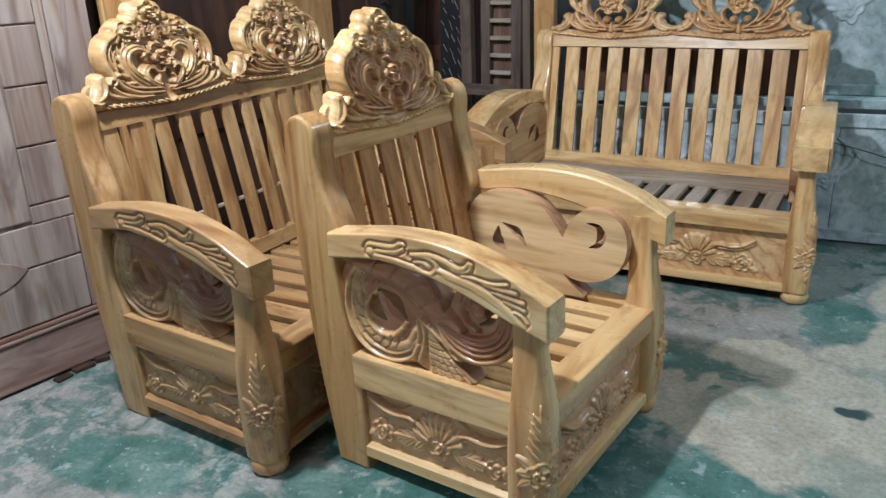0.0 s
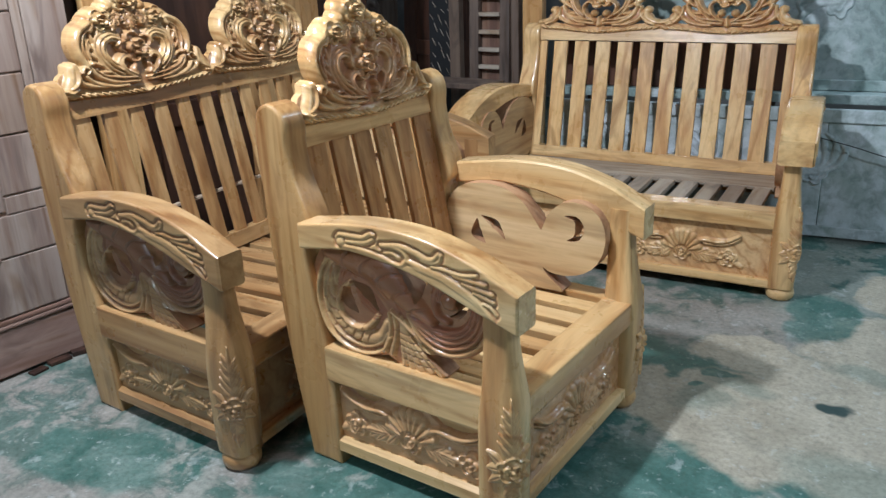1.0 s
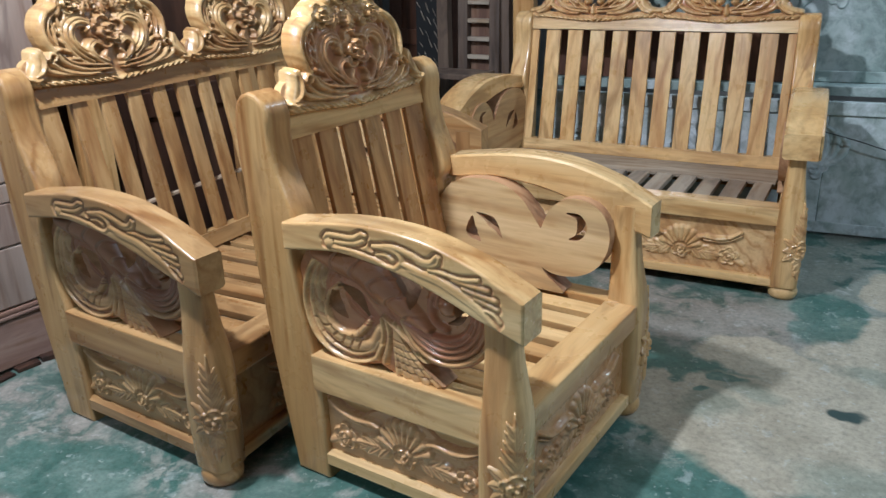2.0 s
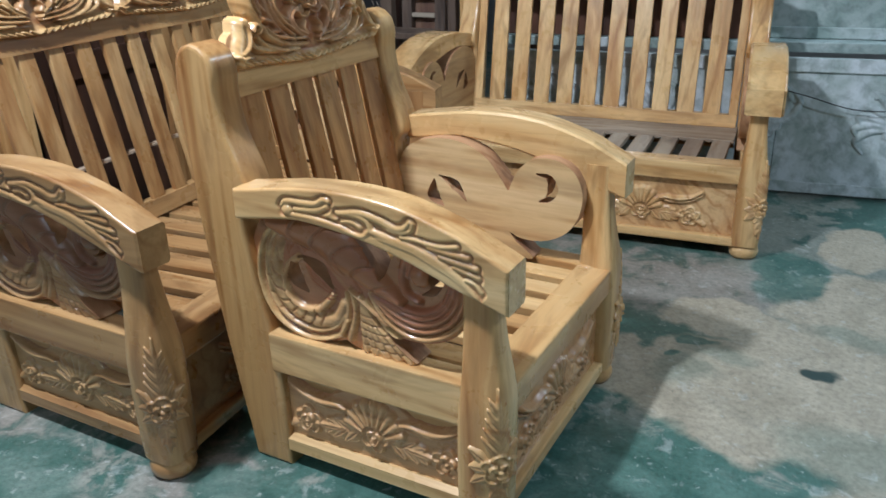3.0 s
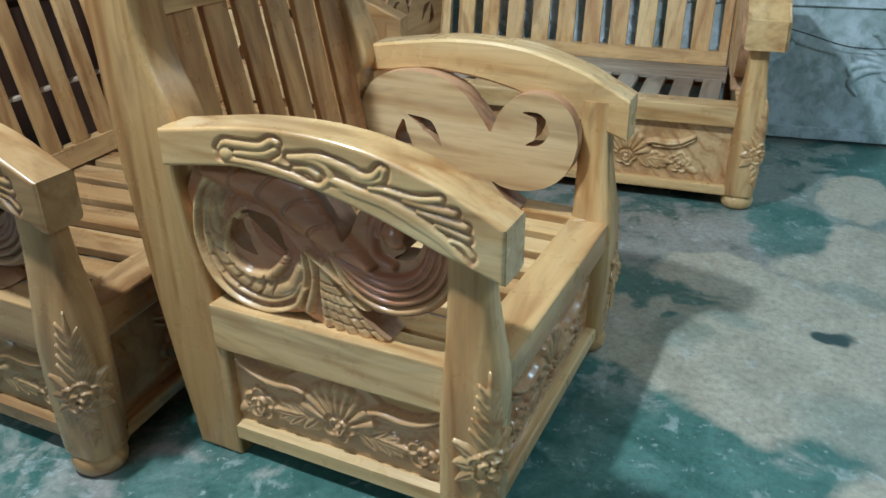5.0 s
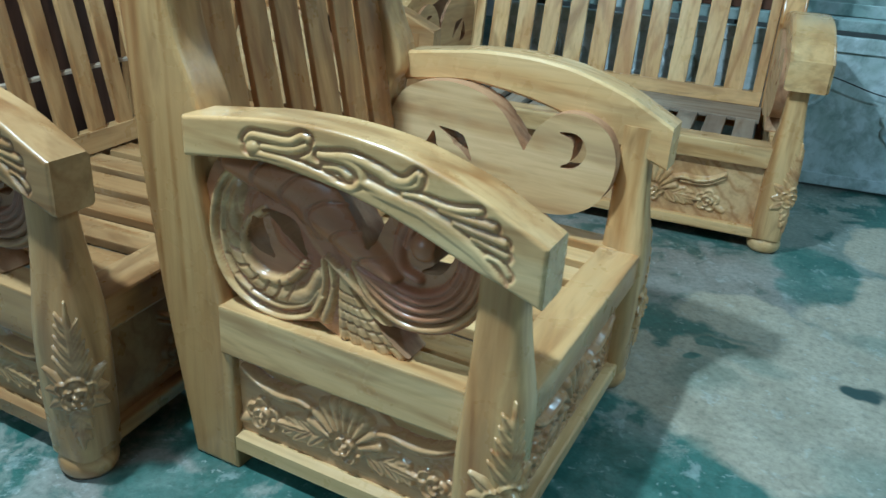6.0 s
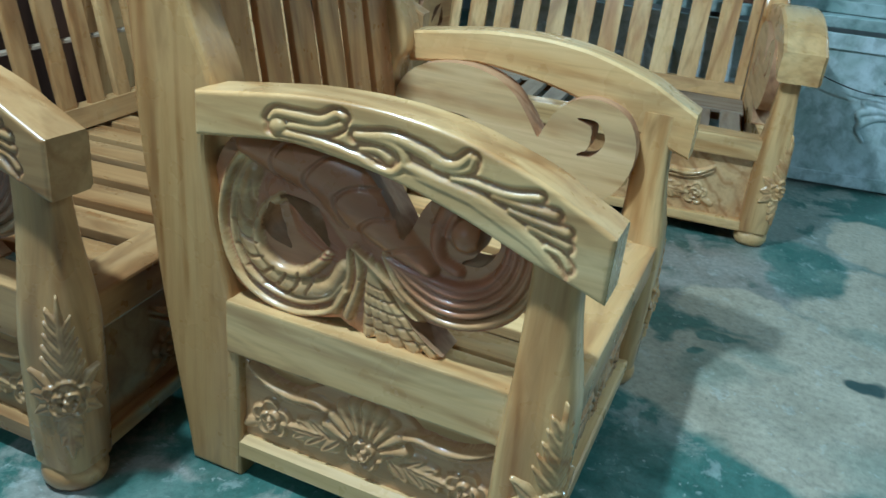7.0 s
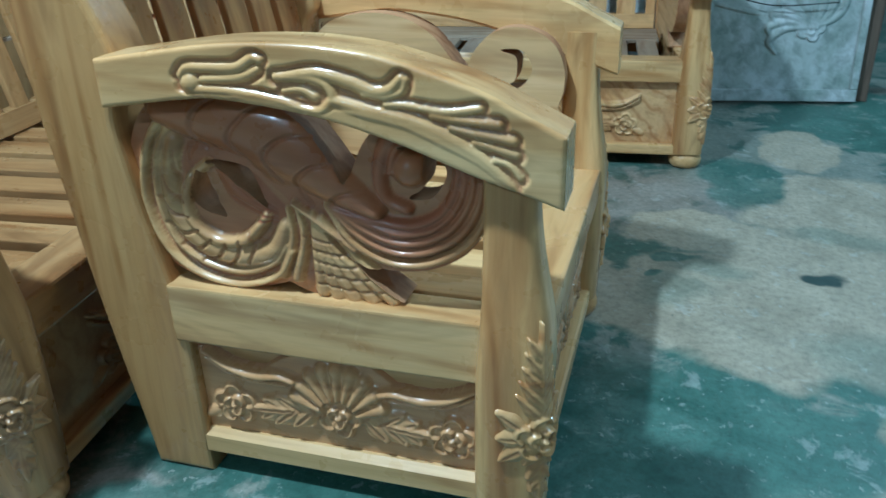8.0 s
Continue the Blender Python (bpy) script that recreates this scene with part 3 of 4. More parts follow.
def arm_strokes():
    s = lambda pts, *a, **k: stroke(bowed(pts), *a, **k)
    return [
        ball(0.218, 0.692, 0.0150, 0.014, 0.1),
        s([(0.210, 0.708), (0.222, 0.718), (0.254, 0.719), (0.294, 0.722), (0.318, 0.735), (0.331, 0.734)], 0.006, 0.006, 0.010, 0.12, rm=0.008),
        s([(0.243, 0.704), (0.279, 0.707), (0.306, 0.712), (0.326, 0.722)], 0.006, 0.006, 0.009, 0.12, rm=0.008),
        s([(0.228, 0.690), (0.288, 0.690), (0.354, 0.683), (0.388, 0.674), (0.412, 0.676), (0.428, 0.693), (0.418, 0.710), (0.391, 0.716), (0.352, 0.714)], 0.007, 0.007, 0.010, 0.1),
        s([(0.360, 0.697), (0.385, 0.700), (0.403, 0.692)], 0.004, 0.007, 0.007, 0.15),
        s([(0.358, 0.714), (0.407, 0.722), (0.453, 0.714), (0.483, 0.705), (0.506, 0.709), (0.521, 0.724)], 0.007, 0.006, 0.010, 0.1, rm=0.010),
        s([(0.470, 0.700), (0.498, 0.699), (0.522, 0.708), (0.527, 0.722)], 0.004, 0.006, 0.009, 0.12),
        s([(0.428, 0.690), (0.474, 0.680), (0.527, 0.672), (0.578, 0.654), (0.621, 0.634), (0.650, 0.612), (0.668, 0.597)], 0.008, 0.003, 0.011, 0.08, rm=0.012),
        s([(0.500, 0.690), (0.527, 0.691), (0.579, 0.687), (0.622, 0.694)], 0.005, 0.006, 0.009, 0.1),
        s([(0.560, 0.681), (0.600, 0.678), (0.646, 0.676)], 0.005, 0.007, 0.009, 0.1),
        s([(0.585, 0.668), (0.614, 0.663), (0.664, 0.657)], 0.005, 0.007, 0.009, 0.1),
        s([(0.615, 0.652), (0.635, 0.648), (0.668, 0.640)], 0.005, 0.006, 0.008, 0.1),
        s([(0.640, 0.632), (0.660, 0.627), (0.674, 0.612)], 0.004, 0.005, 0.008, 0.1),
    ]


def panel_strokes(half):
    """Fan, roses and leaves, about the middle of a long panel; half: half of the panel's length."""
    w = half / 0.24
    side = []
    side += leaf(-0.040 * w, 0.0, math.pi + 0.08, 0.116 * w, 0.060, 0.0085, 0.10, 3)
    side += rose(-0.190 * w, -0.008, 0.040, 0.012, 0.12, 0.4)
    side += [petal(-0.222 * w, -0.026, 3.6, 0.026, 0.02, 0.006, 0.15)]
    side += [stroke([(-0.232 * w, 0.093), (-0.19 * w, 0.068), (-0.145 * w, 0.058), (-0.10 * w, 0.063), (-0.075 * w, 0.058)], 0.006, 0.008, 0.014, 0.08, rm=0.012)]
    side += [stroke([(-0.232 * w, 0.078), (-0.19 * w, 0.054), (-0.145 * w, 0.045), (-0.09 * w, 0.047)], 0.004, 0.005, 0.009, 0.12)]
    out = mirrored(side)
    for k in range(9):
        a = math.radians(18 + 18 * k)
        out.append(stroke([(0.034 * math.cos(a), 0.034 * math.sin(a)), (0.076 * math.cos(a), 0.086 * math.sin(a))], 0.0058, 0.0150, 0.0115, 0.10, n=4))
    out += rose(0, 0, 0.041, 0.013, 0.1)
    return out


def post_strokes():
    """A rose with leaves all round, taller than wide."""
    out = [stroke([(0, 0.02), (0.002, 0.085), (0, 0.168)], 0.012, 0.003, 0.0055, 0.35, rm=0.026), stroke([(0, -0.02), (0, -0.065), (0, -0.118)], 0.012, 0.003, 0.0055, 0.35, rm=0.020)]
    out += leaf(0, 0.018, math.pi / 2, 0.150, 0.031, 0.0080, 0.15, 5)
    out += leaf(0, -0.018, -math.pi / 2, 0.098, 0.034, 0.0080, 0.15, 3)
    for a, l in ((-4, 0.034), (184, 0.034), (32, 0.046), (148, 0.046), (-36, 0.044), (216, 0.044)):
        r = math.radians(a)
        out += blade(0.028 * math.cos(r), 0.028 * math.sin(r), r, l, 0.033, 0.0085, 0.15)
    return out + rose(0, 0, 0.039, 0.019, 0.1, 0.3)


def about(points, cx, cz, k):
    return [(cx + (x - cx) * k, cz + (z - cz) * k) for x, z in points]


def rope_z(x):
    """The cord's height along a crest: low under the middle, high at both ends."""
    return -0.004 - 0.009 * math.cos(2 * math.pi * x / 0.56)


def rope(out):
    """A twisted cord along the foot of a crest."""
    for p, r, h, tone in out:
        p[:, 0] = np.sign(p[:, 0]) * np.interp(np.abs(p[:, 0]), [0, 0.19, 0.30], [0, 0.212, 0.30])
    out.append(stroke([(x, rope_z(x) - 0.012) for x in (-0.28, -0.21, -0.14, -0.07, 0, 0.07, 0.14, 0.21, 0.28)], 0.014, 0.014, 0.006, 0.3))
    for k in range(24):
        x = -0.269 + 0.0234 * k
        z = rope_z(x) - 0.017
        side = 1 if x > 0 else -1
        out.append(stroke([(x - 0.012, z - side * 0.006), (x, z + side * 0.001), (x + 0.012, z + side * 0.006)], 0.005, 0.004, 0.019, 0.08, rm=0.0085, n=3))
    return out


GREAT = [(-0.066, 0.024), (-0.108, 0.066), (-0.128, 0.122), (-0.114, 0.168), (-0.076, 0.186), (-0.046, 0.170), (-0.054, 0.148)]
LESSER = [(-0.018, 0.014), (-0.056, 0.044), (-0.070, 0.082), (-0.050, 0.104), (-0.030, 0.094)]


def solid_crest_strokes(deep):
    """A thick board with a plain lobed rim, flowers on its shoulders and acanthus scrolls sunk round a rose; one half drawn, then mirrored."""
    rim = 0.04
    lobe = [(-0.170, 0.084), (-0.182, 0.118), (-0.183, 0.158), (-0.166, 0.198), (-0.132, 0.222)]
    h = [
        # ground tone paints brown varnish on the armchair, hollow shadow on the loveseat
        ball(-0.096, 0.146, 0.088, 0.003, deep + 0.2),
        stroke([(0.0, 0.030), (0.0, 0.140), (0.0, 0.250)], 0.070, 0.070, 0.003, deep + 0.2, rm=0.110),
        stroke([(-0.010, 0.006), (-0.120, 0.034), (-0.240, 0.030)], 0.022, 0.036, 0.003, 0.5, rm=0.046),
        stroke(lobe, 0.016, 0.017, 0.030, rim, rm=0.017),
        stroke(about(lobe, -0.092, 0.146, 0.80), 0.005, 0.006, 0.024, 0.25),
        ball(-0.156, 0.088, 0.013, 0.032, 0.35),
        # foot: a tall rolled block with a sunk curl and a bead at its toe
        stroke([(-0.226, 0.082), (-0.232, 0.050), (-0.250, 0.020), (-0.262, 0.000)], 0.016, 0.020, 0.022, rim, rm=0.022),
        stroke([(-0.214, 0.092), (-0.208, 0.062), (-0.222, 0.030), (-0.252, 0.014)], 0.010, 0.008, 0.028, 0.12, rm=0.011),
        stroke([(-0.276, 0.010), (-0.262, 0.002), (-0.240, 0.006)], 0.009, 0.006, 0.030, 0.12, rm=0.010),
        stroke([(-0.192, 0.062), (-0.182, 0.078), (-0.168, 0.070), (-0.176, 0.056)], 0.008, 0.006, 0.029, 0.2, rm=0.009),
        stroke([(-0.206, 0.050), (-0.196, 0.026), (-0.160, 0.010), (-0.110, 0.000)], 0.009, 0.006, 0.022, 0.25, rm=0.012),
        stroke([(-0.160, 0.072), (-0.142, 0.040), (-0.092, 0.014), (-0.020, 0.006)], 0.010, 0.006, 0.024, 0.35, rm=0.012),
        stroke([(-0.182, 0.048), (-0.156, 0.020), (-0.110, 0.002), (-0.060, -0.002)], 0.009, 0.006, 0.024, 0.25, rm=0.012),
        stroke([(-0.150, 0.068), (-0.126, 0.042), (-0.080, 0.028), (-0.030, 0.020)], 0.006, 0.005, 0.025, 0.45, rm=0.008),
    ]
    for k in range(4):
        h.append(stroke(about(GREAT, -0.066, 0.118, 1.06 - 0.17 * k), 0.006, 0.007, (0.019, 0.025, 0.028, 0.021)[k], deep - 0.08 * k, rm=0.0105))
    for k in range(3):
        h.append(stroke([(-0.150, 0.100 + 0.022 * k), (-0.152, 0.128 + 0.022 * k), (-0.140, 0.150 + 0.020 * k)], 0.004, 0.003, 0.020, deep, rm=0.0075))
    for x, z, a in ((-0.104, 0.050, 3.9), (-0.124, 0.076, 3.5), (-0.136, 0.104, 3.1), (-0.138, 0.134, 2.8), (-0.130, 0.160, 2.5), (-0.110, 0.182, 2.1)):
        h.append(petal(x, z, a - 0.9, 0.024, 0.014, 0.019, deep))
    for k in range(2):
        h.append(stroke(about(LESSER, -0.044, 0.070, 1.0 - 0.26 * k), 0.006, 0.007, 0.024 + 0.004 * k, deep, rm=0.010))
    h.append(stroke([(-0.022, 0.064), (-0.030, 0.048), (-0.022, 0.034)], 0.010, 0.010, 0.027, 0.5, rm=0.013))
    # shoulder flower on its block
    h += [stroke([(-0.122, 0.228), (-0.092, 0.246), (-0.062, 0.244)], 0.026, 0.026, 0.022, rim, rm=0.030), ball(-0.056, 0.270, 0.022, 0.027, rim)]
    h += rose(-0.090, 0.230, 0.040, 0.040, 0.06, 0.7)
    h += [petal(-0.120, 0.214, 4.2, 0.020, 0.024, 0.026, 0.2), petal(-0.060, 0.214, 4.9, 0.022, 0.022, 0.026, 0.25)]
    h += leaf(-0.028, 0.250, -math.pi / 2 - 0.55, 0.066, 0.036, 0.028, 0.3, 3)
    out = mirrored(h)
    out += [stroke([(-0.046, 0.230), (0.046, 0.230)], 0.034, 0.034, 0.016, 0.3), stroke([(-0.028, 0.292), (0.028, 0.292)], 0.038, 0.038, 0.024, 0.03)]
    out += leaf(0, 0.262, -math.pi / 2, 0.078, 0.042, 0.031, 0.3, 4)
    out += rose(0, 0.290, 0.044, 0.046, 0.04, 0.2)
    out += rose(0, 0.126, 0.060, 0.040, 0.45, 0.5)
    return rope(out)


def open_crest_strokes():
    """Pierced acanthus scrolls round a rose, a band outside and a rope below; one half drawn, then mirrored."""
    h = []
    h.append(stroke([(-0.010, 0.010), (-0.090, 0.022), (-0.160, 0.045), (-0.215, 0.030)], 0.016, 0.020, 0.006, 0.6, rm=0.026))
    # plain outer band with a bead along it
    h.append(stroke([(-0.150, 0.096), (-0.180, 0.124), (-0.190, 0.168), (-0.176, 0.210), (-0.144, 0.232), (-0.112, 0.230)], 0.012, 0.012, 0.017, 0.05, rm=0.015))
    h.append(stroke([(-0.150, 0.104), (-0.168, 0.134), (-0.172, 0.170), (-0.158, 0.202), (-0.128, 0.216)], 0.005, 0.005, 0.024, 0.1))
    h.append(ball(-0.150, 0.094, 0.014, 0.028, 0.15))
    # scrolled foot
    h.append(stroke([(-0.212, 0.066), (-0.200, 0.066), (-0.204, 0.038), (-0.238, 0.018), (-0.290, 0.010)], 0.015, 0.010, 0.022, 0.06, rm=0.016))
    h.append(stroke([(-0.172, 0.078), (-0.176, 0.046), (-0.205, 0.014), (-0.250, 0.002)], 0.007, 0.007, 0.025, 0.12, rm=0.010))
    # strands that sweep along the base to the middle
    h.append(stroke([(-0.158, 0.086), (-0.142, 0.046), (-0.092, 0.014), (-0.020, 0.006)], 0.010, 0.006, 0.026, 0.15, rm=0.011))
    h.append(stroke([(-0.185, 0.052), (-0.160, 0.022), (-0.110, 0.002), (-0.060, -0.002)], 0.009, 0.006, 0.024, 0.15, rm=0.011))
    h.append(stroke([(-0.152, 0.072), (-0.126, 0.040), (-0.080, 0.026), (-0.030, 0.020)], 0.006, 0.005, 0.028, 0.2, rm=0.008))
    # the great leaf: a C of strands that curls in at the top, toothed outside
    for k in range(2):
        h.append(stroke(about(GREAT, -0.066, 0.118, 1.0 - 0.21 * k), 0.007, 0.008, (0.026, 0.032)[k], 0.12 + 0.08 * k, rm=0.0125))
    for x, z, a in ((-0.104, 0.050, 3.9), (-0.126, 0.080, 3.4), (-0.138, 0.112, 3.0), (-0.136, 0.146, 2.6), (-0.116, 0.178, 2.2)):
        h.append(petal(x, z, a - 0.9, 0.022, 0.015, 0.023, 0.18))
    # a lesser leaf beside the rose
    h.append(stroke(about(LESSER, -0.044, 0.070, 1.0), 0.006, 0.007, 0.030, 0.15, rm=0.009))
    h.append(ball(-0.026, 0.050, 0.017, 0.034, 0.12))
    # flowers along the top
    h += rose(-0.092, 0.238, 0.042, 0.034, 0.06, 0.7)
    h += [petal(-0.052, 0.262, 1.9, 0.026, 0.030, 0.024, 0.08), petal(-0.128, 0.250, 2.7, 0.016, 0.026, 0.020, 0.08), petal(-0.060, 0.214, 4.4, 0.022, 0.024, 0.024, 0.15)]
    out = mirrored(h)
    out += leaf(0, 0.262, -math.pi / 2, 0.072, 0.040, 0.030, 0.12, 4)
    out += rose(0, 0.128, 0.058, 0.046, 0.08, 0.5)
    out += rose(0, 0.298, 0.046, 0.034, 0.04, 0.2)
    out.append(ball(0, 0.300, 0.017, 0.046, 0.04))
    out.append(stroke([(0, 0.002), (0, 0.034)], 0.014, 0.006, 0.028, 0.15))
    return rope(out)


MESHES = {}


def kept(key, build):
    if key not in MESHES:
        MESHES[key] = build()
    return MESHES[key]


def bowed(points):
    """The arm's drawing, shortened and bent down a little towards its tip."""
    return [(0.06 + (x - 0.06) * 0.971, z - 0.006 - 0.010 * min(1.0, max(0.0, (x - 0.25) / 0.40))) for x, z in points]


ARM_TOP = spline(bowed([(0.060, 0.722), (0.150, 0.735), (0.260, 0.750), (0.360, 0.757), (0.440, 0.755), (0.515, 0.745), (0.620, 0.717), (0.675, 0.692), (0.730, 0.666)]), 6)
ARM_LOW = spline(bowed([(0.060, 0.655), (0.127, 0.664), (0.200, 0.674), (0.265, 0.678), (0.398, 0.666), (0.507, 0.642), (0.619, 0.606), (0.670, 0.592), (0.732, 0.572)]), 6)
ARM_OUT, ARM_IN, ARM_END = -0.038, 0.044, 0.7105


def arm_mesh():
    """The bowed arm: its outer side is cut with scrolls, its other sides are planed."""
    xs = np.linspace(0.074, ARM_END, 300)
    rows = 44
    top, low = np.interp(xs, ARM_TOP[:, 0], ARM_TOP[:, 1]), np.interp(xs, ARM_LOW[:, 0], ARM_LOW[:, 1])
    f = np.linspace(0, 1, rows)
    U = np.repeat(xs[:, None], rows, 1)
    V = low[:, None] + (top - low)[:, None] * f[None, :]
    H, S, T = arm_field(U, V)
    edge = np.minimum(V - low[:, None], top[:, None] - V)
    edge = np.minimum(edge, np.minimum(U - 0.074, ARM_END - U))
    soft = 0.007
    drop = np.where(edge < soft, soft - np.sqrt(np.maximum(0, soft ** 2 - (soft - edge) ** 2)), 0)
    D = np.where(edge < soft, 0, H) - drop * 0.8
    front = np.stack([U, ARM_OUT - D, V], 2).reshape(-1, 3)
    bev = 0.006
    n = len(front)
    inner = []
    for yy, cut in ((ARM_IN - bev, 0.0), (ARM_IN, bev)):
        inner.append(np.stack([xs, np.full_like(xs, yy), top - cut], 1))
        inner.append(np.stack([xs, np.full_like(xs, yy), low + cut], 1))
    P = np.vstack([front, *inner])
    m = len(xs)
    faces = []
    for i in range(m - 1):
        for j in range(rows - 1):
            a = i * rows + j
            faces.append((a, a + rows, a + rows + 1, a + 1))
    smooth = [True] * len(faces)
    t0, l0, t1, l1 = n, n + m, n + 2 * m, n + 3 * m
    for i in range(m - 1):
        a, b = i * rows + rows - 1, (i + 1) * rows + rows - 1
        faces.append((a, b, t0 + i + 1, t0 + i))
        faces.append((t0 + i, t0 + i + 1, t1 + i + 1, t1 + i))
        faces.append((t1 + i, t1 + i + 1, l1 + i + 1, l1 + i))
        faces.append((l1 + i, l1 + i + 1, l0 + i + 1, l0 + i))
        faces.append((l0 + i, l0 + i + 1, (i + 1) * rows, i * rows))
    e = m - 1
    faces.append([e * rows + j for j in range(rows)] + [t0 + e, t1 + e, l1 + e, l0 + e])
    faces.append([l0, l1, t1, t0] + [j for j in range(rows - 1, -1, -1)])
    smooth += [False] * (len(faces) - len(smooth))
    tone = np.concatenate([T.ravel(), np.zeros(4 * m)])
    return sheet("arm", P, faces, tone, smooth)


def arm_field(U, V):
    H, S, T = np.zeros(U.shape), np.full(U.shape, 1.0), np.zeros(U.shape)
    for p, r, h, tone in arm_strokes():
        d, q = np.full(U.shape, 9.0), np.full(U.shape, 9.0)
        for (a, b), (ra, rb) in zip(zip(p, p[1:]), zip(r, r[1:])):
            e = b - a
            s = np.clip(((U - a[0]) * e[0] + (V - a[1]) * e[1]) / max(e @ e, 1e-12), 0, 1)
            dist, rad = np.hypot(U - a[0] - s * e[0], V - a[1] - s * e[1]), ra + s * (rb - ra)
            d, q = np.minimum(d, dist - rad), np.minimum(q, dist / rad)
        H, S = np.maximum(H, h * np.maximum(0, 1 - q * q) ** 0.62), np.minimum(S, d)
    low = np.interp(0.06 + (U - 0.06) / 0.971, [0.19, 0.23, 0.288, 0.345, 0.385, 0.412, 0.43, 0.474, 0.527, 0.578, 0.621, 0.650, 0.675], [0.690, 0.680, 0.685, 0.679, 0.668, 0.668, 0.680, 0.676, 0.667, 0.648, 0.628, 0.607, 0.590]) - 0.006 - 0.010 * np.clip((U - 0.245) / 0.39, 0, 1)
    above = np.clip((V - low + 0.001) / 0.004, 0, 1)
    sunk = -0.0052 * np.clip(1.7 * (1 - np.clip(S, 0, None) / 0.0080), 0, 1) * above
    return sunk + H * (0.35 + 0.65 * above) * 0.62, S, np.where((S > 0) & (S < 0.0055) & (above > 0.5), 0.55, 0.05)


def post_ring(z, cx, cy, hx, hy, power=4.2, sides=28):
    ring = []
    for k in range(sides):
        a = 2 * math.pi * k / sides
        c, s = math.cos(a), math.sin(a)
        ring.append((cx + hx * math.copysign(abs(c) ** (2 / power), c), cy + hy * math.copysign(abs(s) ** (2 / power), s), z))
    return ring


POST = [(0.052, 0.644, 0.013, 0.051, 0.049), (0.10, 0.644, 0.013, 0.053, 0.051), (0.20, 0.645, 0.013, 0.054, 0.052), (0.28, 0.646, 0.013, 0.054, 0.052), (0.34, 0.648, 0.013, 0.052, 0.050),
        (0.39, 0.647, 0.014, 0.048, 0.044), (0.44, 0.643, 0.015, 0.043, 0.038), (0.50, 0.639, 0.016, 0.038, 0.033), (0.56, 0.637, 0.016, 0.036, 0.031), (0.64, 0.637, 0.016, 0.037, 0.031)]


def front_post_mesh():
    rows = spline([(cx, cy, hx, hy, z) for z, cx, cy, hx, hy in POST], 4)
    return finish(loft([post_ring(z, cx, cy, hx, hy) for cx, cy, hx, hy, z in rows]), "front_post", True)


def foot_mesh():
    prof = [(0.040, 0.0), (0.052, 0.004), (0.059, 0.014), (0.061, 0.028), (0.057, 0.040), (0.050, 0.047), (0.050, 0.056)]
    return finish(loft([[(0.644 + 0.9 * r * math.cos(2 * math.pi * k / 24), 0.013 + 0.9 * r * math.sin(2 * math.pi * k / 24), z) for k in range(24)] for r, z in prof]), "foot", True)


def flower_mesh():
    """The posy on the outer front corner of a post, wrapped round it."""
    def wrap(u, v, w):
        a = -0.25 * math.pi + u / 0.060
        z = v + 0.210
        k = np.interp(z, [0.04, 0.2, 0.3, 0.42], [0.052, 0.054, 0.053, 0.046])
        c, s = np.cos(a), np.sin(a)
        g = (np.abs(c) ** 4.2 + np.abs(s) ** 4.2) ** (-1 / 4.2)
        r = k * g - 0.0045 + w
        return np.stack([0.646 + r * c, 0.013 + r * s * 0.96, z], 1)
    return openwork("posy", post_strokes(), (-0.085, 0.085, -0.12, 0.19), 0.0022, 0.004, wrap)


REAR = spline([(0.120, 0.0), (0.117, 0.243), (0.105, 0.350), (0.078, 0.470), (0.065, 0.550), (0.057, 0.612), (0.062, 0.652), (0.083, 0.690), (0.074, 0.745), (0.036, 0.840), (0.022, 0.920), (0.024, 0.970), (0.014, 1.005), (-0.008, 1.026)], 6)
REAR_BACK = spline([(-0.032, 1.032), (-0.056, 1.024), (-0.074, 1.004), (-0.082, 0.968), (-0.085, 0.900), (-0.078, 0.800), (-0.072, 0.634), (-0.056, 0.480), (-0.045, 0.374), (-0.020, 0.200), (0.0, 0.08), (0.012, 0.0)], 6)


def rear_post_mesh(drop):
    """The rear post; drop: how much lower its rounded head stands."""
    outline = [(x, z - drop * min(1.0, max(0.0, (z - 0.6) / 0.3))) for x, z in [*REAR, *REAR_BACK]]
    return finish(prism(outline, 0.0, 0.085, 0.010, 3), "rear_post", False)


def side_panel_mesh():
    def over(U, V):
        line = 0.245 - 0.045 * np.exp(-((U - 0.20) / 0.05) ** 2) - 0.045 * np.exp(-((U - 0.50) / 0.06) ** 2) + 0.03 * np.exp(-((U - 0.36) / 0.06) ** 2)
        return np.clip((V - line) / 0.004, 0, 1)
    # ground tone: pinkish brown, deepened above the line to paint the rail's shadow
    return relief("side_panel", moved(panel_strokes(0.235), 0.362, 0.150), (0.108, 0.614, 0.075, 0.285), 0.0022, lambda u, v, w: np.stack([u, 0.022 - w, v], 1), lambda H, S, U, V: 1.35 * H - 0.011 * over(U, V) * (H < 0.001), ground_tone=lambda U, V: 0.22 + 0.5 * over(U, V))


def front_panel_mesh(width):
    half = width / 2 - 0.06
    sprays = (0.0,) if width < 1 else (-0.31, 0.31)
    out = [s for dx in sprays for s in moved(panel_strokes(0.235), dx, 0.150)]
    return relief("front_panel", out, (-half, half, 0.070, 0.290), 0.0026, lambda u, v, w: np.stack([np.full_like(u, 0.660) + w, u, v], 1), lambda H, S, U, V: 1.35 * H)


CREST_Z, CREST_FACE = 0.984, -0.004


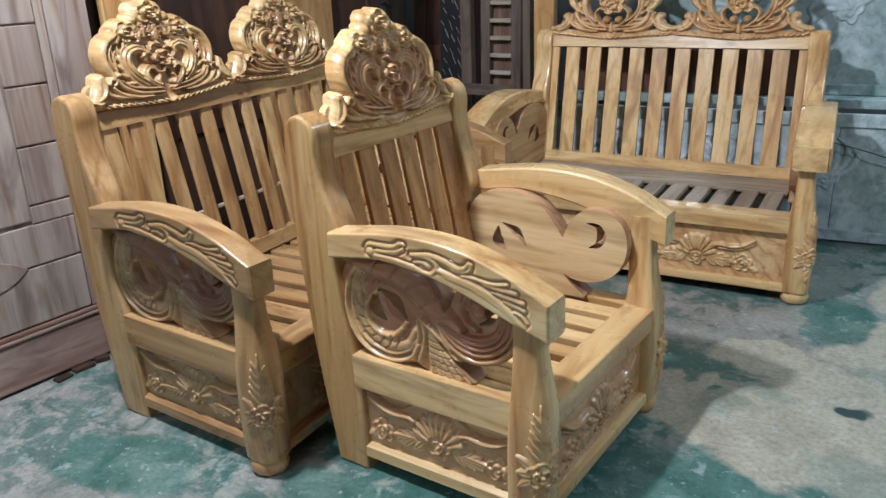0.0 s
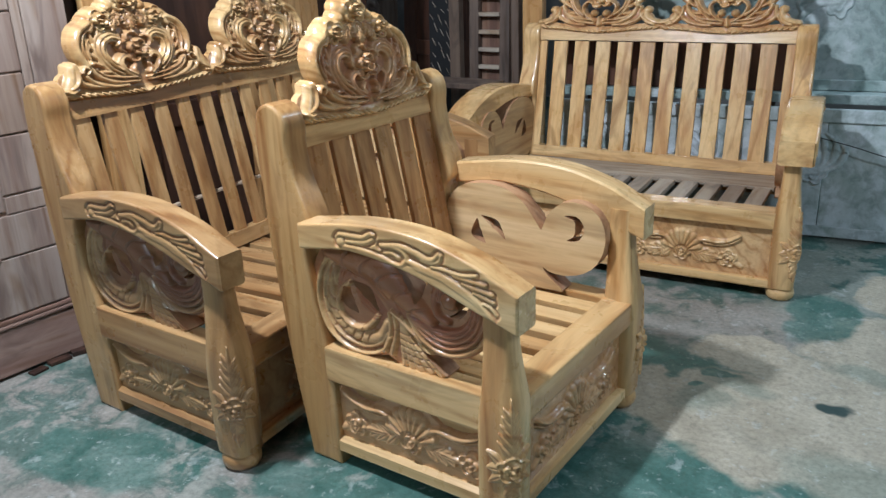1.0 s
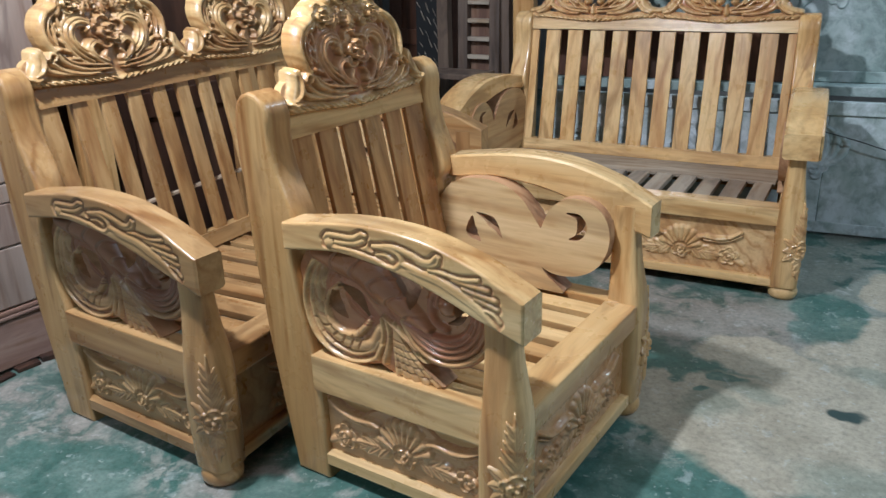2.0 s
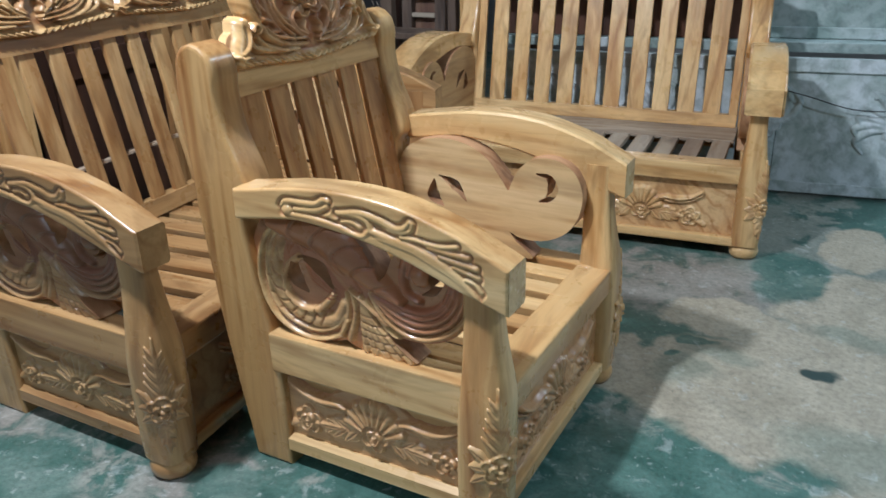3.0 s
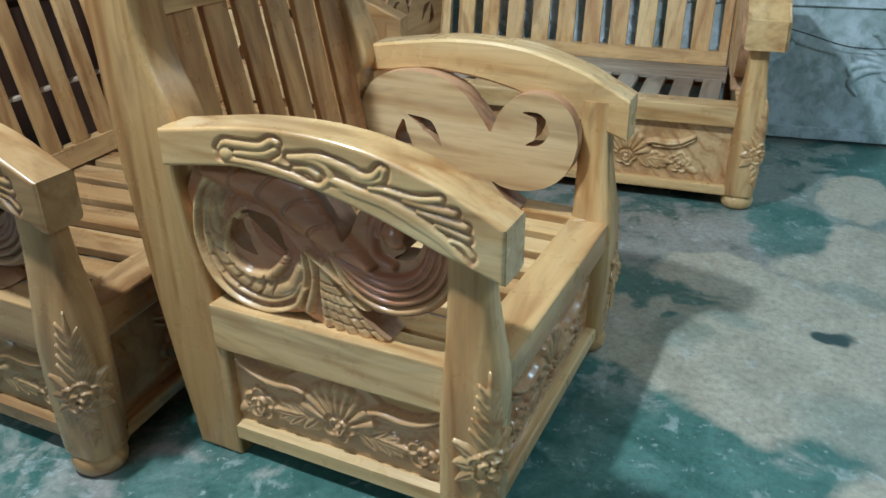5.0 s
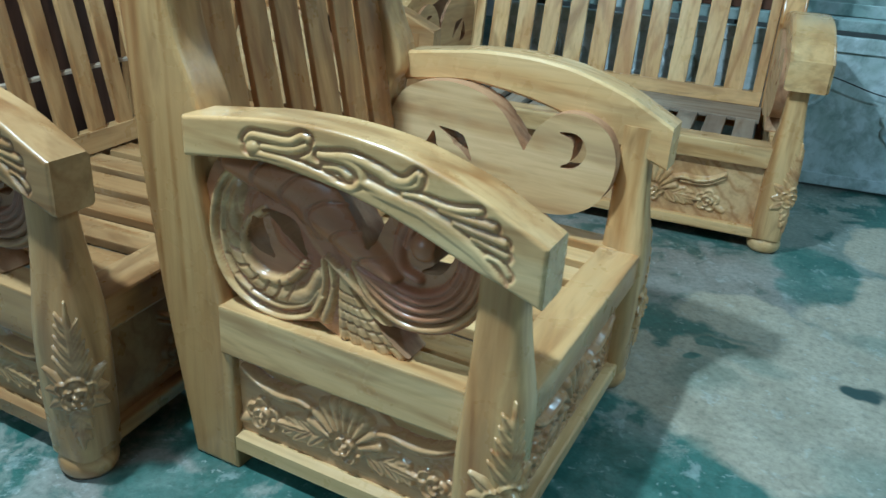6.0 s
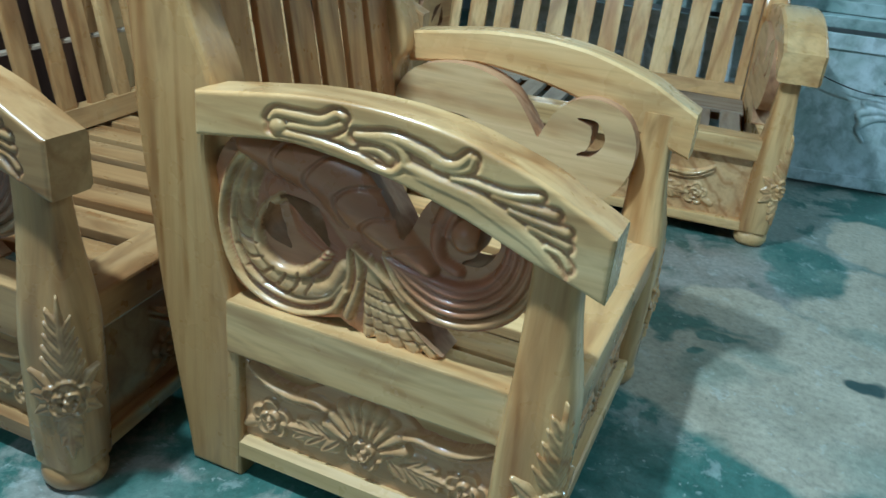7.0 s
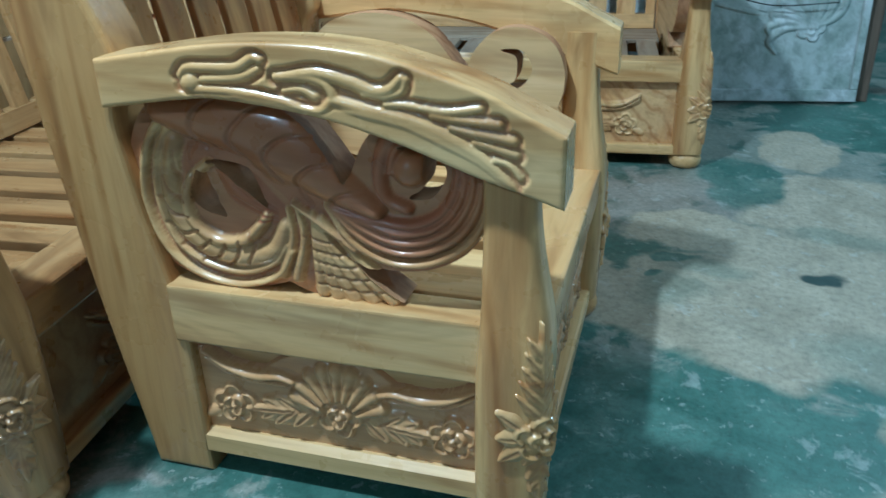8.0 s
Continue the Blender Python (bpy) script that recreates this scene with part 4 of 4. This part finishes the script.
def crest_mesh(kind):
    """The crest, its ground in one plane with the rail's face below it."""
    thick = 0.022

    def tilt(u, v, w):
        return np.stack([CREST_FACE - BACK_LEAN * v - thick + w, u, CREST_Z + v], 1)
    strokes = open_crest_strokes() if kind == "open" else solid_crest_strokes(0.62 if kind == "brown" else 0.22)
    return openwork("crest", strokes, (-0.325, 0.325, -0.05, 0.36), 0.0026, thick, tilt, rough_back=False)


BACK_LEAN = 0.195


def back_x(z):
    """The front face of the leaning back at a height."""
    return 0.108 - BACK_LEAN * (z - 0.37)


def slat_mesh(y0, y1, z0, z1, thick=0.016):
    bm = box(-thick, 0, y0, y1, 0, 1, 0.003)
    for v in bm.verts:
        z = z0 + (z1 - z0) * v.co.z
        v.co = Vector((v.co.x + back_x(z), v.co.y, z))
    return bm


def settee(name, width, at, label, crests, slats, crest_kind, category="sofa", splay=0.0, gap=0.34, seat_slats=6, cross_board=False, slat_wood=None, slat_seat=None, back=None, crest_drop=0.0, post_drop=0.0, tall=1.0, outer=1.0, arm_wide=1.0, brace=False, woods=GOLD_SET):
    """A carved seat that faces +x, its right side on y = 0."""
    root = thing(name, at, label, category, "carved living room set")
    back = back or woods
    for mirror in (False, True):
        spot = Matrix.Translation((0, width, 0)) @ Matrix.Rotation(splay, 4, "Z") if mirror else Matrix.Rotation(-splay, 4, "Z")

        def side(nm, key, build, mat, lab="", wide=1.0):
            key = key + woods["name"]
            me = kept(key, build)
            if not me.materials:
                me.materials.append(mat)
            if mirror:
                me = kept(key + "_m", lambda: flipped(me))
            return part(nm, me, mat, root, lab, spot @ Matrix.Diagonal((1, wide, 1, 1)))

        side("rear_post", "rear_post%d" % round(1000 * post_drop), lambda: rear_post_mesh(post_drop), back["z"])
        fp = side("front_post", "front_post", front_post_mesh, woods["z"])
        for nm, key, build, lab in (("foot", "foot", foot_mesh, ""), ("carving", "posy", flower_mesh, "carved rose with leaves")):
            mat = woods["carved"] if key == "posy" else woods["x"]
            key = key + woods["name"]
            me = kept(key, build)
            if not me.materials:
                me.materials.append(mat)
            me.materials[0] = mat
            if mirror:
                me = kept(key + "_m", lambda: flipped(me))
            part(nm, me, None, fp, lab)
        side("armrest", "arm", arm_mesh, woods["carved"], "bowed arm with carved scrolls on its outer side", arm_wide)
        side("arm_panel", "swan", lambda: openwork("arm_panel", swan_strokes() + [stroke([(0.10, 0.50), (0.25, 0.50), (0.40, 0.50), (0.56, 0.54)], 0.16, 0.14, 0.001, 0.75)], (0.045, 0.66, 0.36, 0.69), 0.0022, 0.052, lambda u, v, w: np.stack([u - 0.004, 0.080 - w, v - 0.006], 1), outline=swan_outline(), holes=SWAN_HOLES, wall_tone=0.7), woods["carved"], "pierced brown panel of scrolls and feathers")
        side("side_rail", "side_rail", lambda: finish(box(0.099, 0.640, -0.006, 0.064, 0.266, 0.365, 0.004), "side_rail"), woods["x"])
        side("side_panel", "side_panel", side_panel_mesh, woods["panel"], "carved with a fan, roses and leaves")
        side("side_backing", "side_backing", lambda: finish(box(0.108, 0.614, 0.031, 0.045, 0.06, 0.29, 0.0), "side_backing"), woods["x"])
        side("bottom_rail", "bottom_rail", lambda: finish(bottom_rail(0.104, 0.618), "bottom_rail"), woods["x"])
    # front
    e = 0.66 * math.sin(splay)
    part("front_rail", box(0.598, 0.690, 0.050 - e, width - 0.050 + e, 0.292, 0.362, 0.006), woods["y"], root)
    part("front_panel", kept("front_panel_%d" % round(width * 100), lambda: front_panel_mesh(width + 2 * e)), woods["carved" if width > 1 else "panel"], root, "carved with a fan, roses and leaves", Matrix.Translation((0, width / 2, 0)))
    part("front_backing", box(0.630, 0.648, 0.07 - e, width - 0.07 + e, 0.06, 0.30, 0.0), woods["y"], root)
    part("front_bottom_rail", box(0.630, 0.684, 0.052 - e, width - 0.052 + e, 0.045, 0.080, 0.006), woods["y"], root)
    # seat
    inner = width - 0.14
    pitch = inner / seat_slats
    for k in range(seat_slats):
        y0 = 0.07 + k * pitch
        part("seat_slat", box(0.07, 0.600, y0 + 0.017, y0 + pitch - 0.017, 0.335, 0.357, 0.003), slat_seat or woods["x"], root)
    if cross_board:
        part("seat_board", box(0.10, 0.32, 0.075, width - 0.075, 0.346, 0.361, 0.003), RAW_Y if slat_seat else woods["y"], root)
    # unseen board, added to keep lamp light off the floor under the seat
    part("bottom_board", box(0.125, 0.640, 0.066, width - 0.066, 0.050, 0.062, 0.0), DULL, root)
    part("seat_support", box(0.06, 0.10, 0.086, width - 0.086, 0.27, 0.334, 0.003), woods["y"], root)
    # back
    span = width - 0.17
    bm = box(-0.035, 0.0, 0.085, width - 0.085, 0, 1, 0.004)
    for v in bm.verts:
        z = 0.363 + 0.052 * v.co.z
        v.co = Vector((v.co.x + back_x(z) + 0.006, v.co.y, z))
    part("back_lower_rail", bm, back["y"], root)
    n = 60
    bm = bmesh.new()
    rows = []
    for k in range(n + 1):
        f = k / n
        y = 0.085 + span * f
        u = 0.56 * ((f * crests) % 1.0 - 0.5)
        z0, z1 = 0.908 - crest_drop, CREST_Z + rope_z(u) - 0.006 - crest_drop
        face = lambda z: CREST_FACE - BACK_LEAN * (z - CREST_Z)
        rows.append([bm.verts.new(p) for p in ((face(z0), y, z0), (face(z1), y, z1 - 0.004), (face(z1) - 0.004, y, z1), (face(z1) - 0.040, y, z1), (face(z0) - 0.034, y, z0))])
    for a, b in zip(rows, rows[1:]):
        for i in range(5):
            bm.faces.new((a[i], a[(i + 1) % 5], b[(i + 1) % 5], b[i]))
    bm.faces.new(rows[0])
    bm.faces.new(rows[-1][::-1])
    part("back_top_rail", bm, back["y"], root)
    pitch = span / (slats - 2 + 2 * outer)
    for k in range(slats):
        y0 = 0.085 + max(0.0, (k - 1 + outer) * pitch)
        y1 = min(0.085 + span, 0.085 + (k + outer) * pitch)
        g = gap * pitch / 2
        part("back_slat", slat_mesh(y0 + (g if k else 0), y1 - (g if k < slats - 1 else 0), 0.40, 0.925), slat_wood or back["z"], root)
    if brace:
        bm = box(-0.020, 0.0, 0.085, width - 0.085, 0, 1, 0.003)
        for v in bm.verts:
            z = 0.560 + 0.007 * v.co.z
            v.co = Vector((v.co.x + back_x(z) - 0.030, v.co.y, z))
        part("back_brace", bm, RAW_Y, root)
    step = span / crests
    for k in range(crests):
        me = kept("crest_" + crest_kind, lambda: crest_mesh(crest_kind))
        wide = step / 0.575
        part("crest", me, back["carved"], root, "carved with acanthus strands and roses", Matrix.Translation((BACK_LEAN * crest_drop, 0.085 + step * (k + 0.5), -crest_drop)) @ Matrix.Translation((0.0, 0, CREST_Z)) @ Matrix.Diagonal((1, wide, tall, 1)) @ Matrix.Translation((0, 0, -CREST_Z)))
    return root


def bottom_rail(x0, x1):
    bm = bmesh.new()
    prof = [(0.003, 0.045), (0.060, 0.045), (0.060, 0.086), (0.016, 0.086), (0.003, 0.076)]
    a = [bm.verts.new((x0, y, z)) for y, z in prof]
    b = [bm.verts.new((x1, y, z)) for y, z in prof]
    for i in range(5):
        bm.faces.new((a[i], a[(i + 1) % 5], b[(i + 1) % 5], b[i]))
    bm.faces.new(a)
    bm.faces.new(b[::-1])
    return bm


# ---- the room ----
def slab(name, bm, mat, label, category, kind="structure"):
    me = finish(bm, name)
    me.materials.append(mat)
    return tagged(new(name, me), label, category, "", kind)


slab("floor", box(-7, 6, -6, 6, -0.15, 0.0, 0), FLOOR, "concrete slab with worn green paint and pale patches", "floor")
slab("wall_north", box(-7, 6, 5.85, 6, 0.0, 3.8, 0), BLOCK, "raw grey block wall", "wall")
slab("wall_south", box(-7, 6, -6, -5.85, 0.0, 3.8, 0), BLOCK, "raw grey block wall", "wall")
slab("wall_west", box(-7, -6.85, -5.85, 5.85, 0.0, 3.8, 0), BLOCK, "raw grey block wall", "wall")
slab("wall_east", box(5.85, 6, -5.85, 5.85, 0.0, 3.8, 0), BLOCK, "raw grey block wall", "wall")
slab("ceiling", box(-7, 6, -6, 6, 3.8, 3.9, 0), ROOF, "underside of a dull metal roof", "ceiling")

for tx, ty, tz, tw in TUBES:
    fix = thing("tube_light", pose(tx, ty, tz), "lit fluorescent tube under the roof", "lamp", "tube lights")
    part("batten", box(-0.62, 0.62, -0.03, 0.03, 0.03, 3.80 - tz, 0.002), BLOCK, fix)
    part("tube", tube([(-0.6, 0, 0.012), (0.6, 0, 0.012)], 0.013, 10), TUBE, fix)

# ---- the three seats ----
settee("armchair", 0.730, pose(-0.004, 0.012, 0), "golden varnished wooden armchair with carved crest, arms and panels", 1, 6, "brown", "armchair", gap=0.26, seat_slats=6, slat_wood=SLAT_RED, back=DIM_HONEY_SET, crest_drop=0.026, post_drop=0.026, tall=0.86)
settee("loveseat", 1.39, pose(-0.806, -0.143, 0, 0, 0, 5.0) @ Matrix.Diagonal((1.045, 1, 1, 1)), "brownish golden two-seat sofa with two carved crests, darkened as in weaker light", 2, 12, "golden", splay=0.087, gap=0.47, seat_slats=11, crest_drop=-0.006, tall=0.87, woods=DIM_BROWN_SET, back=DIM_GOLD_SET, brace=True)
settee("sofa", 1.365, pose(-0.573, 2.326, 0, 0, 0, -84.5), "golden varnished slatted sofa with pierced crests and flowered front", 2, 12, "open", splay=0.055, gap=0.34, seat_slats=12, cross_board=True, slat_seat=RAW, crest_drop=-0.022, post_drop=0.022, outer=0.5, arm_wide=1.6)


# ---- what stands round the seats ----
def panelled_door():
    root = thing("panelled_door", pose(-1.212, 0.235, 0.0, 0, 0, -2.3), "pale primed wooden door with stepped panels standing against the wall", "door")
    part("board", box(-0.035, 0.0, -0.95, 0.0, 0.012, 2.08, 0.003), ASH, root)
    part("stile", box(0.0, 0.012, -0.150, 0.0, 0.215, 2.07, 0.003), ASH, root)
    part("stile", box(0.0, 0.009, -0.184, -0.154, 0.215, 2.07, 0.003), ASH, root)
    part("bottom_rail", box(0.0, 0.014, -0.95, 0.0, 0.012, 0.178, 0.004), ASH_ROSE, root)
    part("ledge", box(0.0, 0.020, -0.95, 0.0, 0.181, 0.194, 0.005), ASH_ROSE, root)
    part("ledge", box(0.0, 0.016, -0.95, 0.0, 0.196, 0.212, 0.005), ASH_ROSE, root)
    zs = (0.215, 0.422, 0.632, 0.831, 1.028, 1.221, 1.415, 1.61, 1.80, 2.00)
    for k, (a, b) in enumerate(zip(zs, zs[1:])):
        left = -0.95 if k < 2 else -0.332
        top = b - 0.003 if k != 1 else 0.566
        if k == 1:
            part("tile", box(0.0, 0.010, -0.332, -0.188, 0.569, b - 0.003, 0.004), ASH, root)
        part("tile", box(0.0, 0.010, left, -0.188, a + 0.003, top, 0.004), ASH, root)
    part("inner_panel", box(0.0, 0.008, -0.80, -0.336, 0.580, 2.0, 0.006), ASH, root)
    arc = [(math.cos(a), math.sin(a)) for a in (math.pi * (0.25 + 0.5 * k / 12) for k in range(13))]
    low = [(-0.52 + 0.135 * x / 0.7071, 0.422 + 0.10 * (z - 0.7071) / 0.2929 * 0.55) for x, z in arc]
    lens = low + [(x, 0.844 - z) for x, z in low[-2:0:-1]]
    bm = prism(lens, 0.0, 0.014, 0.003)
    for v in bm.verts:
        v.co = Vector((v.co.y, v.co.x, v.co.z))
    part("scallop", bm, ASH, root)
    return root


panelled_door()


def whitewashed_door(name, at, w, h, label, split=0.0, coat=WASH):
    """A carved door on its long edge: a frame, a sunk field and a carved spray in it."""
    root = thing(name, at, label, "door", "whitewashed doors")
    part("board", box(split, w, 0.0, 0.035, 0, h, 0.004), coat, root)
    if split:
        part("board", box(0, split - 0.003, 0.0, 0.035, 0, h, 0.004), PALE_WASH, root)
    part("lower_rail", box(0, w, -0.014, 0.0, 0.0, 0.05, 0.004), coat, root)
    part("upper_rail", box(0, w, -0.014, 0.0, h - 0.06, h, 0.004), coat, root)
    part("stile", box(w - 0.03, w, -0.016, 0.0, 0.052, h - 0.062, 0.004), coat, root)
    s = []
    for k in range(9):
        a = 0.5 + 0.34 * k
        s.append(stroke([(0, 0), (0.10 * math.cos(a), 0.08 * math.sin(a)), (0.17 * math.cos(a + 0.25), 0.17 * math.sin(a + 0.25)), (0.15 * math.cos(a + 0.5), 0.20 * math.sin(a + 0.5))], 0.010, 0.006, 0.012, 0, rm=0.018))
    s += rose(0, 0, 0.06, 0.016, 0)
    for cx in (0.22, 0.75, 1.25, 1.75):
        if cx < w - 0.15:
            me = openwork("carving", moved(s, w - cx, h * 0.5, 1.0, h / 0.62), (w - cx - 0.26, w - cx + 0.26, 0.055, h - 0.065), 0.005, 0.002, lambda u, v, q: np.stack([u, 0.0 - q, v], 1), rough_back=False)
            part("carving", me, PALE_WASH if w - cx < split else coat, root)
    return root


SLOPE = math.degrees(math.atan2(0.085, 0.52))
whitewashed_door("leaning_door", pose(-0.44, 2.432, 0.012, -3.0, 0, SLOPE), 2.01, 0.605, "whitewashed carved door lying on its long edge", 1.30, MID_WASH)
# added board: stands in for the sofa's shade on the doors behind
backing = new("backing_board", finish(box(0.62, 1.80, 0.04, 0.06, 0.674, 0.98, 0.004), "backing_board"))
backing.data.materials.append(DARK)
backing.matrix_basis = pose(-1.08, 2.44, 0, 0, 0, SLOPE)
tagged(backing, "dark brown board added on the plank behind the sofa, where its back throws shade", "board")
whitewashed_door("stacked_door", pose(-0.15, 2.70, 0.674, -5.0, 0, SLOPE), 2.2, 0.80, "whitewashed carved door resting on a ledge, floral relief")
ledge = thing("ledge", pose(-0.47, 2.51, 0.0, 0, 0, SLOPE), "dusty trestle with a plank top behind the sofa", "trestle")
part("plank", box(0.0, 2.0, 0.02, 0.36, 0.628, 0.672, 0.004), WASH, ledge)
for lx in (0.1, 1.0, 1.9):
    part("leg", box(lx, lx + 0.06, 0.20, 0.26, 0.0, 0.626, 0.004), DULL, ledge)

cable = new("cable", finish(tube([tuple(p) for p in spline([(0.80, 2.595, 0.50), (0.96, 2.625, 0.46), (1.16, 2.66, 0.41), (1.41, 2.70, 0.42)], 8)], 0.0028, 6), "cable"))
cable.data.materials.append(BLACK)
tagged(cable, "thin black cable slung across a whitewashed door", "cable")

# dark timber behind
d = thing("leaning_panel", pose(-1.40, 0.24, 0.0, 0, 0, 90), "dark brown panelled door standing behind the two-seat sofa, its shade put into the colour", "door", "stacked doors")
part("board", box(0, 1.82, 0, 0.04, 0, 2.1, 0.004), DIM_DARK, d)
for fx in (0.32, 1.02, 1.72):
    part("stile", box(fx, fx + 0.10, -0.016, 0, 0.0, 2.1, 0.005), DIM_DARK, d)
for z in (0.02, 0.70, 1.30, 1.98):
    for fx in (0.422, 1.122):
        part("rail", box(fx, fx + 0.596, -0.014, 0, z, z + 0.10, 0.005), DIM_DARK, d)
pl = new("plank", finish(box(-1.372, -1.345, 1.144, 1.641, 0, 2.1, 0.004), "plank"))
# pale board given the dimmed wood, as less light falls on it
pl.data.materials.append(DIM_BROWN_SET["z"])
tagged(pl, "wide pale board standing against a dark door", "plank", "standing planks")
pl = new("plank", finish(box(-1.378, -1.345, 0.39, 0.53, 0, 2.2, 0.004), "plank"))
pl.data.materials.append(WOOD_Z)
tagged(pl, "pale plank standing upright beside a dark door", "plank", "standing planks")
back_row = [(-5.6, 0.9, DARK), (-4.65, 0.95, DARK), (-3.65, 0.9, DARK), (-2.70, 0.55, DULL), (-2.10, 0.62, DARK)]
for k, (x, w, mat) in enumerate(back_row):
    d = thing("leaning_panel", pose(x, 3.05 + 0.06 * k, 0.0, -3.0, 0, 0), "dark brown panelled door leaning in the row behind", "door", "stacked doors")
    part("board", box(0, w, 0, 0.04, 0, 2.1, 0.004), mat, d)
    for fx in (0.0, w - 0.10):
        part("stile", box(fx, fx + 0.10, -0.016, 0, 0.0, 2.1, 0.005), mat, d)
    for z in (0.02, 0.70, 1.15, 1.62, 1.98):
        part("rail", box(0.102, w - 0.102, -0.014, 0, z, z + 0.10, 0.005), mat, d)
    if mat is DULL:
        for z in (0.98, 1.43, 1.85):
            s = mirrored([stroke([(-0.02, -0.13), (-0.12, -0.08), (-0.13, 0.03), (-0.06, 0.08), (-0.03, 0.02), (-0.07, -0.01)], 0.016, 0.014, 0.016, 0, rm=0.026), stroke([(-0.03, 0.06), (-0.10, 0.12), (-0.15, 0.10)], 0.014, 0.010, 0.014, 0, rm=0.02)])
            s = s + rose(0, 0.0, 0.06, 0.02, 0)
            me = openwork("carving", moved(s, w / 2, z), (w / 2 - 0.19, w / 2 + 0.19, z - 0.16, z + 0.16), 0.005, 0.002, lambda u, v, q: np.stack([u, 0.0 - q, v], 1), rough_back=False)
            part("carving", me, mat, d)

for x, y, w, h, mat, lab in ((-2.27, 2.9, 0.085, 2.2, WOOD_Z, "narrow pale post standing upright"), (-1.228, 2.60, 0.07, 1.9, DULL, "grey-brown post standing upright"), (-0.88, 2.62, 0.10, 1.9, DULL, "rough brown plank standing upright"), (-0.76, 2.63, 0.12, 1.9, WOOD_Z, "pale plank standing upright")):
    p = new("plank", finish(box(x, x + w, y, y + 0.05, 0, h, 0.004), "plank"))
    p.data.materials.append(mat)
    tagged(p, lab, "plank", "standing planks")

shutter = thing("louvred_shutter", pose(-1.085, 2.56, 0.0, -2.0, 0, 0), "dusty wooden shutter with open louvres", "shutter")
for x in (0.0, 0.20):
    part("stile", box(x, x + 0.06, 0, 0.04, 0, 1.8, 0.004), DULL, shutter)
part("backing", box(0.040, 0.220, 0.050, 0.065, 0.02, 1.78, 0.003), RED_BOARD, shutter)
for k in range(18):
    part("louvre", box(0.062, 0.198, 0.0, 0.035, 0.06 + 0.096 * k, 0.083 + 0.096 * k, 0.003), RAW, shutter)
RND = random.Random(4)
rack = thing("slatted_rack", pose(-1.40, 2.61, 0.0, -2.0, 0, 0), "black board with thin pale slanting strips", "rack")
part("board", box(0.0, 0.17, 0.0, 0.03, 0.0, 1.75, 0.003), BLACK, rack)
for k in range(15):
    for q in range(3):
        x0, z0 = 0.018 + 0.050 * q + 0.012 * (k % 2) + RND.uniform(-0.01, 0.01), 0.72 + 0.068 * k - 0.018 * q + RND.uniform(-0.012, 0.012)
        part("strip", tube([(x0, -0.003, z0 + RND.uniform(0.02, 0.055)), (x0 + 0.024, -0.003, z0)], RND.uniform(0.0012, 0.0022), 5), RAW, rack)
bench = thing("bench", pose(-2.0, 2.30, 0.0), "low dusty work bench behind the sofas", "bench")
part("top", box(0.0, 1.2, 0.0, 0.20, 0.66, 0.69, 0.004), DULL, bench)
for x in (0.05, 1.09):
    for y in (0.02, 0.12):
        part("leg", box(x, x + 0.06, y, y + 0.06, 0, 0.658, 0.003), DULL, bench)

post = new("timber_post", finish(box(1.54, 1.60, 2.80, 2.90, 0, 2.0, 0.006), "timber_post"))
post.data.materials.append(DULL)
tagged(post, "dark timber post standing behind the whitewashed door", "post")

for x, y, turn, length, height in ((-1.188, -0.045, 84, 0.08, 0.014), (-1.182, -0.13, 95, 0.06, 0.010), (-1.186, 0.03, 72, 0.05, 0.018)):
    bit = new("offcut", finish(box(-length / 2, length / 2, -0.018, 0.018, 0, height, 0.003), "offcut"))
    bit.data.materials.append(DIM_DARK)
    bit.matrix_basis = pose(x, y, 0, 0, 0, turn)
    tagged(bit, "small dark wooden offcut on the floor under the door", "offcut", "offcuts")
